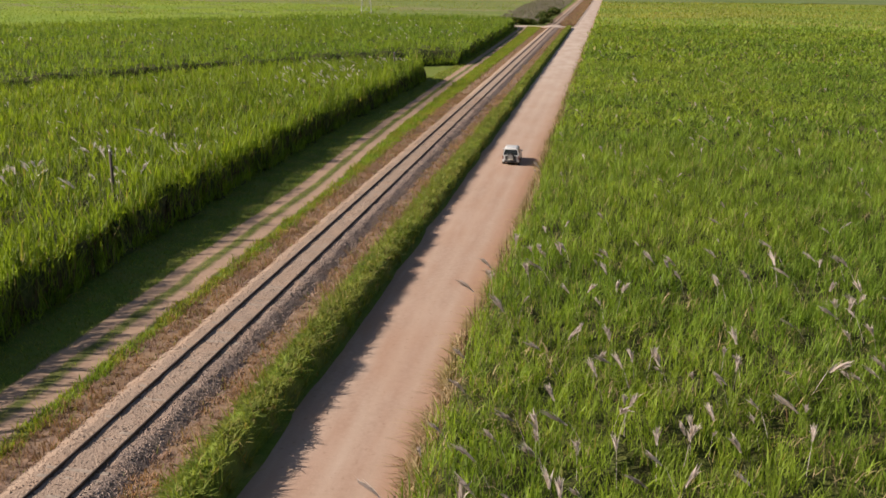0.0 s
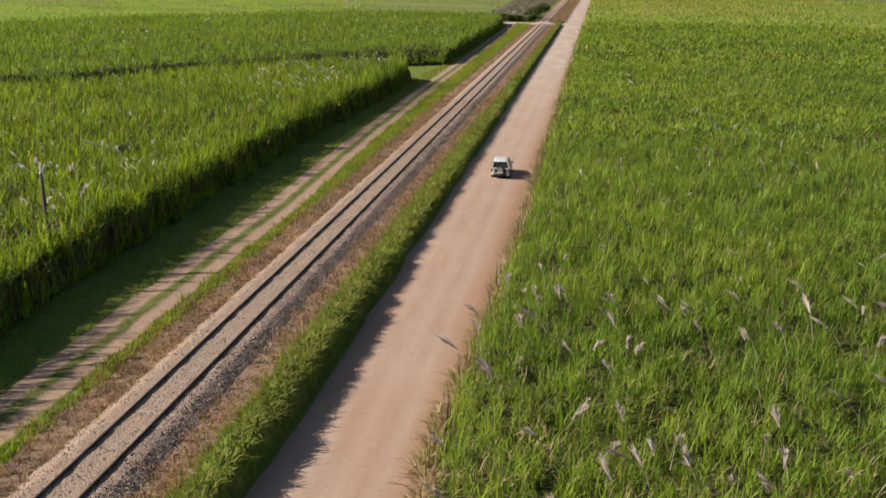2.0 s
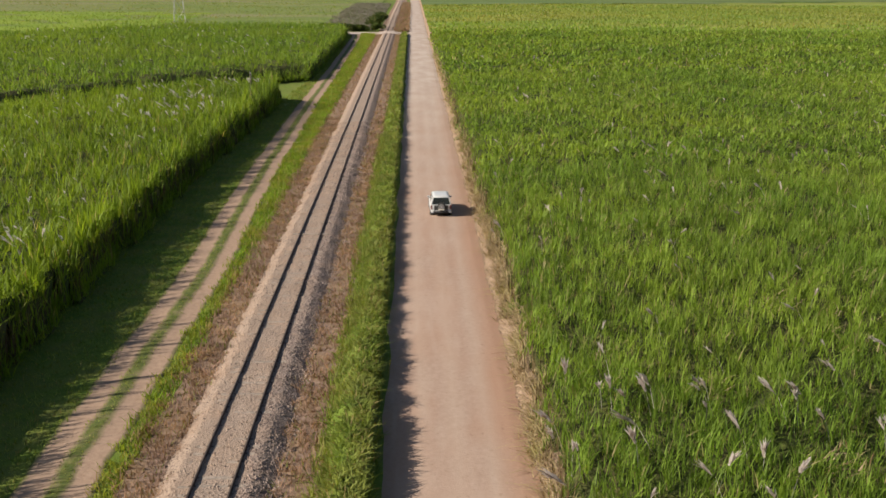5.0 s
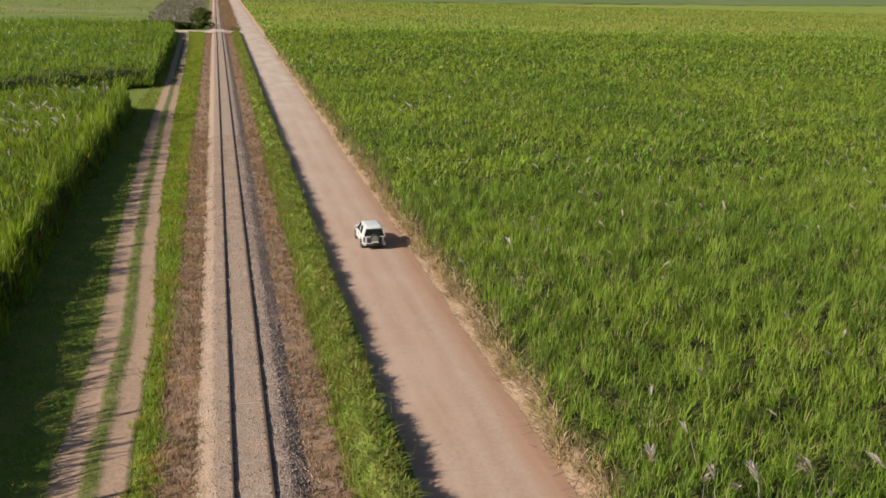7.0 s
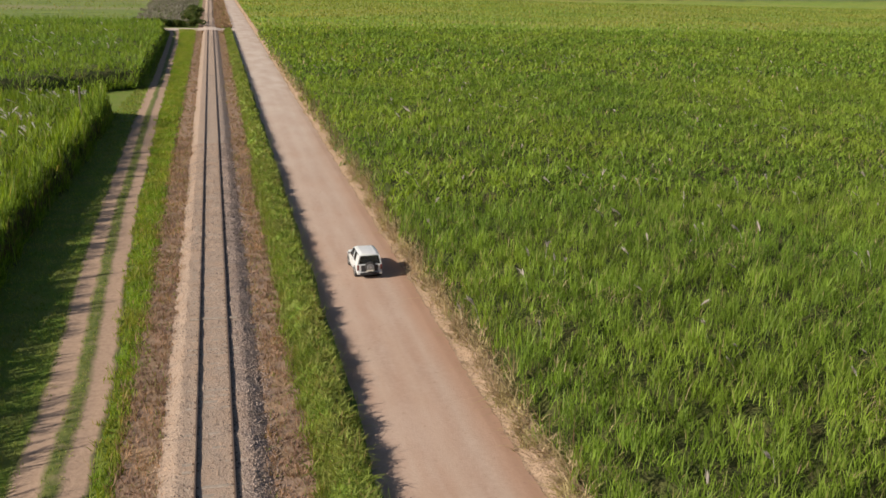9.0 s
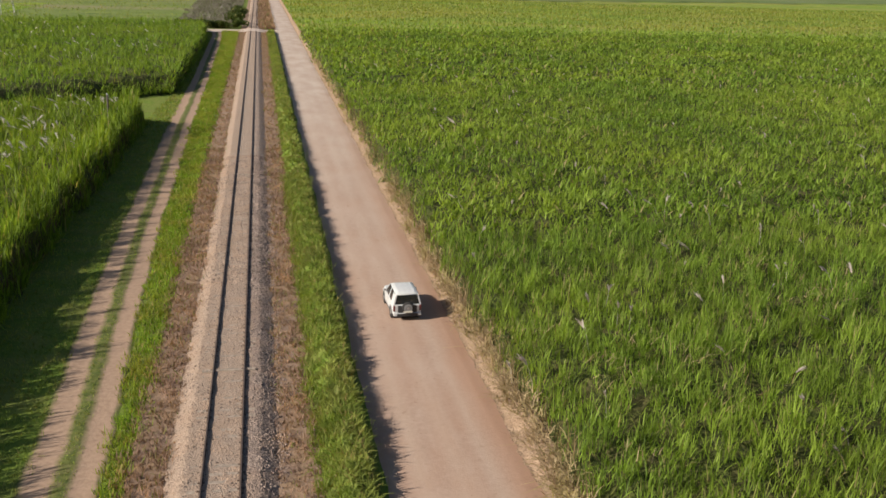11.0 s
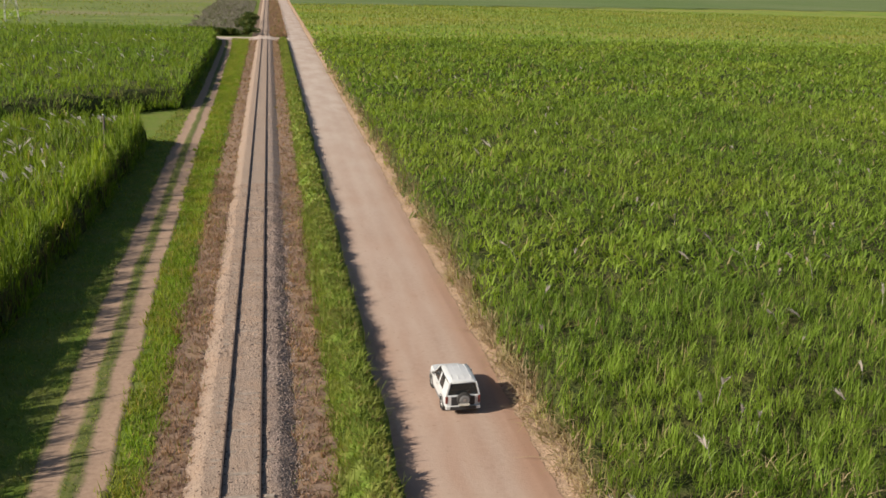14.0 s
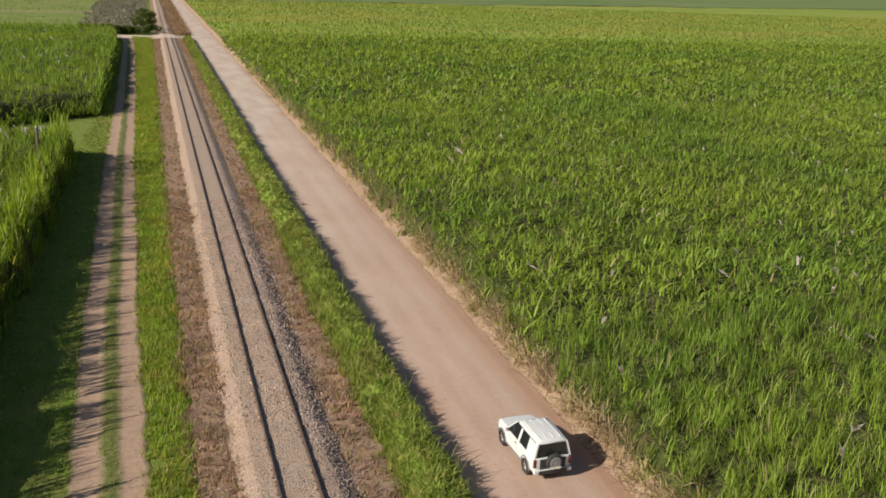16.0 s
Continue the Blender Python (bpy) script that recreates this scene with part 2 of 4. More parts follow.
def track_x(y):
    """The middle of the farm track, which drifts away from the railway further up."""
    return np.interp(y, [-200, 33, 58, 74, 91, 107, 129, 150, 205, 300, 319], [-26.2, -26.2, -26.5, -26.4, -27.1, -27.6, -27.9, -28.3, -28.6, -29.8, -31])


def left_edge(y):
    """The eastern edge of the western cane blocks."""
    e = np.interp(y, [-50, 30, 40, 53, 75, 100, 125, 156, 181, 264, 312], [-30.6, -30.8, -31.2, -32.3, -33.1, -33.3, -32.8, -32.7, -31.4, -31.6, -33.5])
    return e + 0.4 * wave(y, 2 * y, 5, 3) + 0.25 * wave(y, 3 * y, 1.7, 1)


def lane_far(x):
    d = np.maximum(-33 - x, 0)
    return 183 - 0.75 * d - 0.013 * d * d


def lane_near(x):
    return lane_far(x) - np.interp(-33 - x, [0, 4, 12, 30], [25, 20, 15, 14])


def block_back(x):
    """The northern and western edge of the second western block."""
    d = np.maximum(-33 - x, 0)
    return 314 + 0.45 * d - 0.0105 * d * d


def right_reach(y):
    """How far to the east the dense part of the cane field goes at y."""
    return np.maximum(np.maximum(0.32 * y + 3, 0.86 * (y - 26) - 15), (y - 58) * 0.98 - 17)


def left_reach(y):
    return np.minimum(-0.8 * y - 8, -40)


# ---- ground ----
def ground_z(x, y):
    bank = 0.45 * np.clip((x + 7.6) / 1.4, 0, 1) * np.clip((60 - x) / 60, 0, 1)
    verge = 0.2 * np.exp(-((x + 15.0) / 1.2) ** 2)
    return bank + verge + 0.05 * wave(x, y, 3.0, 1.0) * np.clip((60 - np.abs(x + 20)) / 20, 0, 1) - 0.06


gx = np.concatenate([np.array([-3500, -1500, -800, -400, -200, -120, -80, -60, -48, -42]), np.arange(-38, -5, 0.5), np.array([-4, 0, 8, 20, 40, 80, 150, 300, 600, 1200, 3500])])
gy = np.concatenate([np.array([-600, -200, -60, 0]), np.arange(20, 250, 1.0), np.arange(250, 420, 4.0), np.array([450, 500, 600, 800, 1200, 2000, 4500])])
v, f = grid(gx, gy, ground_z)
tagged(new("ground", sheet("ground", v, f, TURF)), "uneven ground of grass and reddish soil between the fields", "ground", kind="structure")


def strip(name, ys, left, right, height, material, cols=14):
    """A long ribbon along y between two wandering edges."""
    u = np.linspace(0, 1, cols)
    L, R = left(ys), right(ys)
    X = L[:, None] + (R - L)[:, None] * u[None]
    Y = np.repeat(ys[:, None], cols, 1)
    Z = height(u[None] + 0 * X, X, Y)
    v = np.stack([X.ravel(), Y.ravel(), Z.ravel()], 1)
    n, m = cols, len(ys)
    i = (np.arange(m - 1)[:, None] * n + np.arange(n - 1)[None]).ravel()
    f = np.stack([i, i + 1, i + n + 1, i + n], 1)
    uv = np.stack([np.repeat(u[None], m, 0).ravel(), (Y / 5).ravel()], 1)
    return sheet(name, v, f, material, True, uv)


def across(t):
    uvn = t.nodes.new("ShaderNodeUVMap")
    sep = t.nodes.new("ShaderNodeSeparateXYZ")
    t.links.new(uvn.outputs[0], sep.inputs[0])
    return sep.outputs[0]


def band(t, src, centre, half, soft):
    """1 within half of centre, fading out over soft."""
    d = t.nodes.new("ShaderNodeMath")
    d.operation = "SUBTRACT"
    t.links.new(src, d.inputs[0])
    d.inputs[1].default_value = centre
    a = t.nodes.new("ShaderNodeMath")
    a.operation = "ABSOLUTE"
    t.links.new(d.outputs[0], a.inputs[0])
    return ramp(t, a.outputs[0], half + soft, half - soft)


def shaken(t, src, amount, scale):
    """The same coordinate, shaken by noise, so that edges wander."""
    a = t.nodes.new("ShaderNodeMath")
    a.operation = "MULTIPLY_ADD"
    t.links.new(grain(t, scale, 4), a.inputs[0])
    a.inputs[1].default_value = amount
    b = t.nodes.new("ShaderNodeMath")
    b.operation = "SUBTRACT"
    t.links.new(a.outputs[0], b.inputs[0])
    b.inputs[1].default_value = amount / 2
    t.links.new(src, a.inputs[2])
    return b.outputs[0]


def road_material():
    m, t, p = base("dirt_road")
    u = shaken(t, across(t), 0.05, 0.12)
    c = blend(t, ramp(t, grain(t, 5.0, 5), 0.3, 0.7), (0.335, 0.232, 0.177), (0.40, 0.288, 0.225))
    c = blend(t, ramp(t, grain(t, 0.5, 5, (1, 0.3, 1)), 0.38, 0.7, 0, 0.7), c, (0.355, 0.218, 0.152))
    for centre in (0.28, 0.52, 0.74):
        c = blend(t, band(t, u, centre, 0.035, 0.06), c, blend(t, 0.40, c, (0.48, 0.375, 0.295)))
    c = blend(t, ramp(t, grain(t, 0.12, 3), 0.5, 0.7, 0, 0.6), c, (0.42, 0.305, 0.24))
    c = blend(t, ramp(t, grain(t, 1.6, 5, (1, 0.15, 1)), 0.5, 0.75, 0, 0.35), c, (0.46, 0.36, 0.29))
    c = blend(t, ramp(t, u, 0.72, 0.9, 0, 0.6), c, (0.37, 0.215, 0.14))
    # Paler and greyer along y: the grazing-angle sheen is put into the colour.
    sep = t.nodes.new("ShaderNodeSeparateXYZ")
    t.links.new(t.nodes.new("ShaderNodeNewGeometry").outputs["Position"], sep.inputs[0])
    grazing_sheen = blend(t, ramp(t, grain(t, 0.35, 5, (1, 0.4, 1)), 0.35, 0.65), (0.42, 0.335, 0.28), (0.52, 0.445, 0.385))
    c = blend(t, ramp(t, sep.outputs[1], 85, 190, 0, 0.75), c, grazing_sheen)
    c = blend(t, ramp(t, grain(t, 3.5, 3), 0.66, 0.72, 0, 0.5), c, (0.26, 0.165, 0.115))
    t.links.new(c, p.inputs["Base Color"])
    p.inputs["Roughness"].default_value = 0.95
    p.inputs["Specular IOR Level"].default_value = 0.15
    relief(t, p, grain(t, 9.0, 6), 0.35, 0.03)
    return m


def track_material():
    m, t, p = base("farm_track")
    u = shaken(t, across(t), 0.10, 0.9)
    soil = blend(t, ramp(t, grain(t, 4.0, 5), 0.3, 0.7), (0.30, 0.205, 0.145), (0.385, 0.27, 0.195))
    turf = blend(t, ramp(t, grain(t, 3.0, 5), 0.3, 0.7), (0.075, 0.10, 0.028), (0.14, 0.15, 0.042))
    mid = blend(t, ramp(t, grain(t, 1.1, 4), 0.25, 0.5, 0.6, 1.0), soil, turf)
    c = blend(t, band(t, u, 0.52, 0.11, 0.05), soil, mid)
    c = blend(t, band(t, u, 0.0, 0.06, 0.04), c, turf)
    c = blend(t, band(t, u, 1.0, 0.05, 0.04), c, turf)
    t.links.new(c, p.inputs["Base Color"])
    p.inputs["Roughness"].default_value = 0.95
    p.inputs["Specular IOR Level"].default_value = 0.15
    relief(t, p, grain(t, 8.0, 6), 0.5, 0.04)
    return m


ROAD, TRACK = road_material(), track_material()


def ballast_material():
    """Pale sandy gravel on the western shoulder, brown-grey stone between the rails, coarse dark grey stone on the eastern slope."""
    m, t, p = base("ballast")
    u = shaken(t, across(t), 0.06, 1.5)
    c = blend(t, ramp(t, grain(t, 16.0, 4), 0.3, 0.7), (0.24, 0.18, 0.14), (0.43, 0.33, 0.26))
    pale = blend(t, ramp(t, grain(t, 11.0, 4), 0.3, 0.7), (0.26, 0.19, 0.145), (0.41, 0.315, 0.245))
    grey = blend(t, ramp(t, grain(t, 9.0, 4), 0.35, 0.65), (0.16, 0.12, 0.10), (0.36, 0.28, 0.235))
    c = blend(t, ramp(t, u, 0.37, 0.31), c, pale)
    c = blend(t, ramp(t, u, 0.70, 0.76), c, grey)
    c = blend(t, ramp(t, grain(t, 0.7, 3), 0.45, 0.65, 0, 0.4), c, (0.36, 0.25, 0.18))
    t.links.new(c, p.inputs["Base Color"])
    p.inputs["Roughness"].default_value = 0.95
    p.inputs["Specular IOR Level"].default_value = 0.2
    relief(t, p, grain(t, 14.0, 5), 1.0, 0.07)
    return m


BALLAST = ballast_material()
YS = np.concatenate([np.arange(-10, 250, 0.5), np.arange(250, 350, 2.0), np.arange(350, 1500, 20.0)])
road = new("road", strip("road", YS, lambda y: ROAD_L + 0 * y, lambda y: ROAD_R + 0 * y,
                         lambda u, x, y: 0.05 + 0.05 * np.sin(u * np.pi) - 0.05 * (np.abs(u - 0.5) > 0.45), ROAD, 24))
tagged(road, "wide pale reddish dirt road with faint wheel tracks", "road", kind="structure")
yt = YS[YS < 318]
farm = new("farm_track", strip("farm_track", yt, lambda y: track_x(y) - 1.6 + 0.15 * wave(y, y, 4, 1), lambda y: track_x(y) + 1.6 + 0.15 * wave(y, y, 3, 4),
                               lambda u, x, y: ground_z(x, y) + 0.05 + 0.012 * wave(x, y, 0.9, 2) + 0.05 * np.exp(-((u - 0.52) / 0.12) ** 2) - 0.05 * (np.abs(u - 0.5) > 0.46), TRACK, 20))
tagged(farm, "two-rut dirt farm track with a grassy middle", "track", kind="structure")
lane = new("crossing_lane", strip("crossing_lane", np.linspace(CROSS_Y - 6, CROSS_Y + 6, 12), lambda y: -36 + 0 * y, lambda y: ROAD_L + 0.2 + 0 * y,
                                  lambda u, x, y: 0.09 + 0.42 * np.exp(-((x - RAIL_X) / 2.6) ** 4) - 0.1 * (np.abs(y - CROSS_Y) > 5), ROAD, 40))
tagged(lane, "pale dirt lane crossing the railway at a level crossing", "road", kind="structure")


def ballast_z(u, x, y):
    d = np.abs(x - RAIL_X)
    return 0.36 * np.clip((2.3 - d) / 0.8, -0.2, 1) + 0.03 * wave(x, y, 0.8, 4) + 0.02 * wave(x, y, 0.3, 1)


tagged(new("ballast_bed", strip("ballast_bed", YS, lambda y: RAIL_X - 2.65 + 0.3 * wave(y, 2 * y, 1.3, 2) + 0.2 * wave(y, 3 * y, 5, 1), lambda y: RAIL_X + 2.4 + 0.3 * wave(y, 2 * y, 1.1, 5) + 0.2 * wave(y, 3 * y, 6, 3), ballast_z, BALLAST, 40)),
       "raised bed of pale crushed-stone railway ballast", "ballast", kind="structure")


# ---- cane fields ----
def rising(x, edge, way, width=1.2):
    """0 at the field's edge, 1 inside it."""
    return np.clip((x - edge) * way / width, 0, 1)


def cane_edge(y):
    bulge = np.interp(y, [20, 30, 40, 50, 62], [0.5, 0.65, 0.85, 0.35, 0.0])
    return CANE_R - bulge + 0.35 * wave(y, 2 * y, 3, 2) + 0.25 * wave(y, 3 * y, 9, 4)


def right_top(x, y):
    end = np.clip((FIELD_Y - y) / 1.5, 0, 1)
    return 0.3 + (1.55 + 0.36 * wave(x, y, 2.6, 1) + 0.3 * wave(x, y, 9, 4) + np.clip((140 - y) / 150, 0.15, 0.42) * wave(x, y, 1.15, 7)) * np.minimum(rising(x, cane_edge(y), 1, 0.7), end)


def left_top(x, y):
    a = rising(x, left_edge(y), -1, 0.35)
    b = np.maximum(np.clip((lane_near(x) - y) / 1.2, 0, 1), np.clip((y - lane_far(x)) / 2.6, 0, 1))
    c = np.clip((block_back(x) - y) / 2, 0, 1)
    return (2.6 + 0.42 * wave(x, y, 2.6, 6) + 0.3 * wave(x, y, 9, 2) + 0.22 * wave(x, y, 1.3, 3)) * np.minimum(np.minimum(a, b), c) - 0.08


# Sheets below the leaves, coloured dark as the shade between the stools.
ex = np.concatenate([np.arange(CANE_R - 1.6, 4, 0.4), np.arange(4, 300, 1.5)])
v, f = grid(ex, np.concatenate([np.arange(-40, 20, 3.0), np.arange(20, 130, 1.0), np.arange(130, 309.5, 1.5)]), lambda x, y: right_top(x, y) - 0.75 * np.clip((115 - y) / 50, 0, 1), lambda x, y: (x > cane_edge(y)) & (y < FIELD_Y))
tagged(new("cane_undergrowth", sheet("cane_undergrowth", v, f, CANE_SHADED)), "dense lower growth of the sugar cane, shade of the hollows in its dark green", "sugar cane", kind="stuff")
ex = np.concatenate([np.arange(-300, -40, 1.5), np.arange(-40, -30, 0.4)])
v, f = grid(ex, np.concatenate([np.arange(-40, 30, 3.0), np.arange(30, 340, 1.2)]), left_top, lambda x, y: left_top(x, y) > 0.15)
tagged(new("cane_undergrowth", sheet("cane_undergrowth", v, f, CANE_SHADED)), "dense lower growth of the western cane blocks, shade of the hollows in its dark green", "sugar cane", kind="stuff")


def stools(x, y, leaves, radius):
    """Cane grows in stools: several leaves round each root, and each stool its own height."""
    n = len(x)
    lift = np.repeat(RNG.normal(0, 0.36, n), leaves)
    return (np.repeat(x, leaves) + RNG.normal(0, radius, n * leaves), np.repeat(y, leaves) + RNG.normal(0, radius, n * leaves), lift)


def cane(spots, leaves, top, length, width, segs, spread=0.19, radius=0.22, sink=0.0):
    x, y, lift = stools(*spots, leaves, radius)
    z = top(x, y) + 0.0 + lift + RNG.uniform(-0.55, 0.3, len(x))
    z = np.maximum(z - RNG.uniform(0, sink, len(x)) if sink else z, 0.2)
    return blades(x, y, z, length, width * RNG.uniform(0.7, 1.3, len(x)), spread, segs, 0.75, (0.0, 0.0))


def east(x, y):
    return (x > cane_edge(y) + 0.1) & (y < FIELD_Y - 0.5)


near = scatter(CANE_R - 1.5, 60, 20, 100, 2.6, lambda x, y: east(x, y) & (x < right_reach(y)) & (wave(x, y, 1.1, 8) + 0.6 * wave(x, y, 0.5, 3) > -0.55))
mid = scatter(CANE_R - 1.5, 140, 100, 180, 1.7, lambda x, y: east(x, y) & (x < right_reach(y)))
far = scatter(CANE_R - 1.5, 255, 180, FIELD_Y, 0.75, lambda x, y: east(x, y) & (x < right_reach(y) + 4))
spare_r = scatter(CANE_R - 1.5, 70, -20, 120, 0.7, lambda x, y: east(x, y) & ((x > right_reach(y)) | (y < 20)))
stuff("sugar_cane", [cane(near, 19, right_top, 0.82, 0.046, 2, 0.25, 0.16), cane(mid, 9, right_top, 0.8, 0.125, 2, 0.42, 0.3), cane(far, 5, right_top, 1.0, 0.29, 2, 0.45, 0.4), cane(spare_r, 5, right_top, 1.4, 0.13, 2, 0.3, 0.35)], CANE,
      "tall dense sugar cane with long arching green leaves", "sugar cane")


def west(x, y):
    return (x > left_reach(y)) & (x < left_edge(y) - 0.1)


ln = scatter(-140, -30, 26, 155, 2.0, lambda x, y: west(x, y) & (y < lane_near(x) - 0.2))
lf = scatter(-270, -30, 60, 330, 0.9, lambda x, y: west(x, y) & (y > lane_far(x) + 0.3) & (y < block_back(x)))
rim = scatter(-37, -29, 26, 155, 3.5, lambda x, y: (x < left_edge(y) + 0.1) & (x > left_edge(y) - 1.2) & (y < lane_near(x)))
rim_tall = scatter(-36, -29, 26, 155, 2.2, lambda x, y: (x < left_edge(y) + 0.1) & (x > left_edge(y) - 0.8) & (y < lane_near(x)))
rim2 = scatter(-37, -29, 26, 155, 4.5, lambda x, y: (x < left_edge(y) + 0.15) & (x > left_edge(y) - 0.5) & (y < lane_near(x)))
spare_l = scatter(-80, -30, -20, 120, 0.7, lambda x, y: (x < left_edge(y) - 0.1) & ((x < left_reach(y)) | (y < 26)) & (y < lane_near(x)))
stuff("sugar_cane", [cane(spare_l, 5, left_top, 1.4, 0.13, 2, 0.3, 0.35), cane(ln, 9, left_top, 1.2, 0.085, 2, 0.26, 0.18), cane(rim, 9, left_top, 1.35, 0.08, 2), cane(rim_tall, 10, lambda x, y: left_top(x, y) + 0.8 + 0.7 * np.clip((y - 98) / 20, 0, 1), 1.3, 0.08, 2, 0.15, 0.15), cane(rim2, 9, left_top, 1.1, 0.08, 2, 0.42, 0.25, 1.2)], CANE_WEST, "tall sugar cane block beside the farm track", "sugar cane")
rim3 = scatter(-110, -29, 60, 314, 3.5, lambda x, y: west(x, y) & (y > lane_far(x)) & (y < block_back(x)) & ((x > left_edge(y) - 0.8) | (y < lane_far(x) + 1.0)))
skirt = scatter(-70, -29, 100, 314, 5.0, lambda x, y: west(x, y) & (y > lane_far(x) - 0.25) & (y < block_back(x)) & ((x > left_edge(y) - 0.35) | (y < lane_far(x) + 0.3)))
stuff("sugar_cane", [cane(lf, 6, left_top, 1.15, 0.13, 2, 0.27), cane(rim3, 8, left_top, 1.2, 0.13, 2, 0.45, 0.3, 2.3), cane(skirt, 7, lambda x, y: left_top(x, y) * 0 + 1.9, 1.1, 0.12, 2, 0.4, 0.25, 1.9)], CANE_BRIGHT, "bright green sugar cane block beyond the grassy lane", "sugar cane")


def edge_stalks(edge, way, y0, y1, per_m, depth=0.9):
    n = int((y1 - y0) * per_m)
    y = RNG.uniform(y0, y1, n)
    x = edge(y) + way * RNG.uniform(0.0, depth, n)
    return blades(x, y, np.full(n, 0.0) + ground_z(x, y), 2.3, 0.05, 0.10, 2, 0.3)


stuff("cane_stalks", [edge_stalks(left_edge, -1, 28, 153, 44), edge_stalks(left_edge, -1, 184, 312, 14),
                      edge_stalks(cane_edge, 1, 20, 180, 5, 0.6)], STALK, "brown cane stalks and dead leaves at the field edges", "sugar cane")
ly = np.concatenate([RNG.uniform(20, 120, 12500), RNG.uniform(120, 240, 4000)])
lx = cane_edge(ly) + RNG.normal(-0.10, 0.2, len(ly))
hang = wave(ly, 2 * ly, 0.55, 3) + 0.8 * wave(ly, 3 * ly, 2.1, 6) + RNG.normal(0, 0.3, len(ly)) > -0.35
lx, ly = lx[hang], ly[hang]
lz = ground_z(lx, ly) + np.clip((lx - cane_edge(ly) + 0.7), 0, 1.2) * RNG.uniform(0.15, 1.3, len(ly)) + 0.03
stuff("dry_cane_litter", [blades(lx, ly, lz, 0.6, 0.05, 0.6, 2, 1.0, (-0.15, 0))], LITTER, "straw-coloured dead cane leaves hanging over the road bank", "dry leaves")
dx, dy = scatter(CANE_R - 0.5, 34, 20, 95, 8, lambda x, y: east(x, y) & (x < right_reach(y)) & (wave(x, y, 1.9, 4) + 0.6 * wave(x, y, 6, 1) > 0.62 - 0.5 * np.clip((52 - y) / 14, 0, 1)))
stuff("dead_cane_leaves", [blades(dx, dy, right_top(dx, dy) + RNG.uniform(-0.1, 0.6, len(dx)), 0.6, 0.038, 0.5, 2, 1.0, (0.1, -0.1))], LITTER, "pale dead leaves arching over among the green cane", "dry leaves")


def plumes(spots, top, lift, size, many=9):
    """Feathery flower heads on thin stems, all leaning with the wind."""
    x, y = spots
    n = len(x)
    z = top(x, y)
    lx, ly = RNG.normal(-0.42, 0.42, n), RNG.normal(0.1, 0.4, n)
    tall = 0.9 + lift
    stem = blades(x, y, z, tall, 0.03, 0.02, 2, 0.1, (lx * 0.5, ly * 0.5))
    r = lambda a: np.repeat(a, many)
    along = RNG.uniform(0, 1, n * many)                # from the foot of the head to its tip
    grown = r(RNG.uniform(0.55, 1.25, n))             # heads differ in size
    reach = size * 0.6 * grown * along
    hx = r(x + lx * 0.5 * tall) + r(lx) * reach
    hy = r(y + ly * 0.5 * tall) + r(ly) * reach
    hz = r(z + tall * 0.8) + reach * (0.85 - 0.35 * along)
    tuft = size * grown * (0.6 - 0.3 * along)
    head = blades(hx, hy, hz, tuft, 0.12 * size * grown, 0.24, 2, 0.6, (r(lx) * 0.8, r(ly) * 0.8))
    return [stem, head]


p = plumes(scatter(-6, 20, 22, 52, 0.38, lambda x, y: east(x, y) & (x < 0.36 * y + 3) & (wave(x, y, 7, 5) + 0.6 * wave(x, y, 2.2, 3) > -0.1)), right_top, 0.5, 0.85, 20)
p += plumes(scatter(-6, 45, 52, 105, 0.06, lambda x, y: east(x, y) & (x < right_reach(y)) & (wave(x, y, 8, 2) > -0.2)), right_top, 0.45, 0.8, 10)
p += plumes(scatter(-6, 110, 105, 220, 0.022, lambda x, y: east(x, y) & (x < right_reach(y)) & (wave(x, y, 14, 2) > 0)), right_top, 0.4, 0.9, 6)
stuff("cane_plumes", p, PLUME, "greyish white feathery flower plumes standing over the cane", "cane flowers")
p = plumes(scatter(-44, -33, 56, 78, 0.5, lambda x, y: west(x, y) & (wave(x, y, 3, 2) > 0.25)), left_top, 0.6, 0.95, 10)
p += plumes(scatter(-48, -33.5, 118, 154, 0.55, lambda x, y: west(x, y) & (y < lane_near(x) - 1) & (wave(x, y, 4, 1) > 0.15)), left_top, 0.45, 0.95, 9)
p += plumes(scatter(-80, -33.5, 60, 140, 0.04, lambda x, y: west(x, y) & (y < lane_near(x) - 1)), left_top, 0.2, 0.7)
p += plumes(scatter(-120, -34, 150, 300, 0.025, lambda x, y: west(x, y) & (y > lane_far(x) + 2) & (y < block_back(x)) & (wave(x, y, 14, 3) > 0)), left_top, 0.2, 1.0, 6)
stuff("cane_plumes", p, PLUME_PALE, "pale feathery flower plumes in the western cane blocks", "cane flowers")


# ---- far fields ----
def field(name, x0, x1, y0, y1, material, label, step, keep=None, h=0.9):
    v, f = grid(np.arange(x0, x1, step), np.arange(y0, y1, step), lambda x, y: h + 0.15 * wave(x, y, 9, 3) + 0.1 * wave(x, y, 40, 1), keep)
    return tagged(new(name, sheet(name, v, f, material)), label, "field", kind="stuff")


field("yellowing_field", -7, 900, -100, 1100, FIELD_YELLOW, "yellowing low cane field beyond the tall cane", 5.0, lambda x, y: ((y > FIELD_Y + 1) | (x > 300)) & (y < 566 + 0.45 * x), 1.15)
field("dark_field", -7, 2600, 300, 3600, FIELD_DARK, "dark green field in the distance", 25.0, lambda x, y: (y > 555 + 0.45 * x) | (x > 890), 1.4)
field("grey_field", -2600, -26, 330, 3600, FIELD_GREY, "pale grey-green rough pasture in the distance", 24.0, None, 0.25)
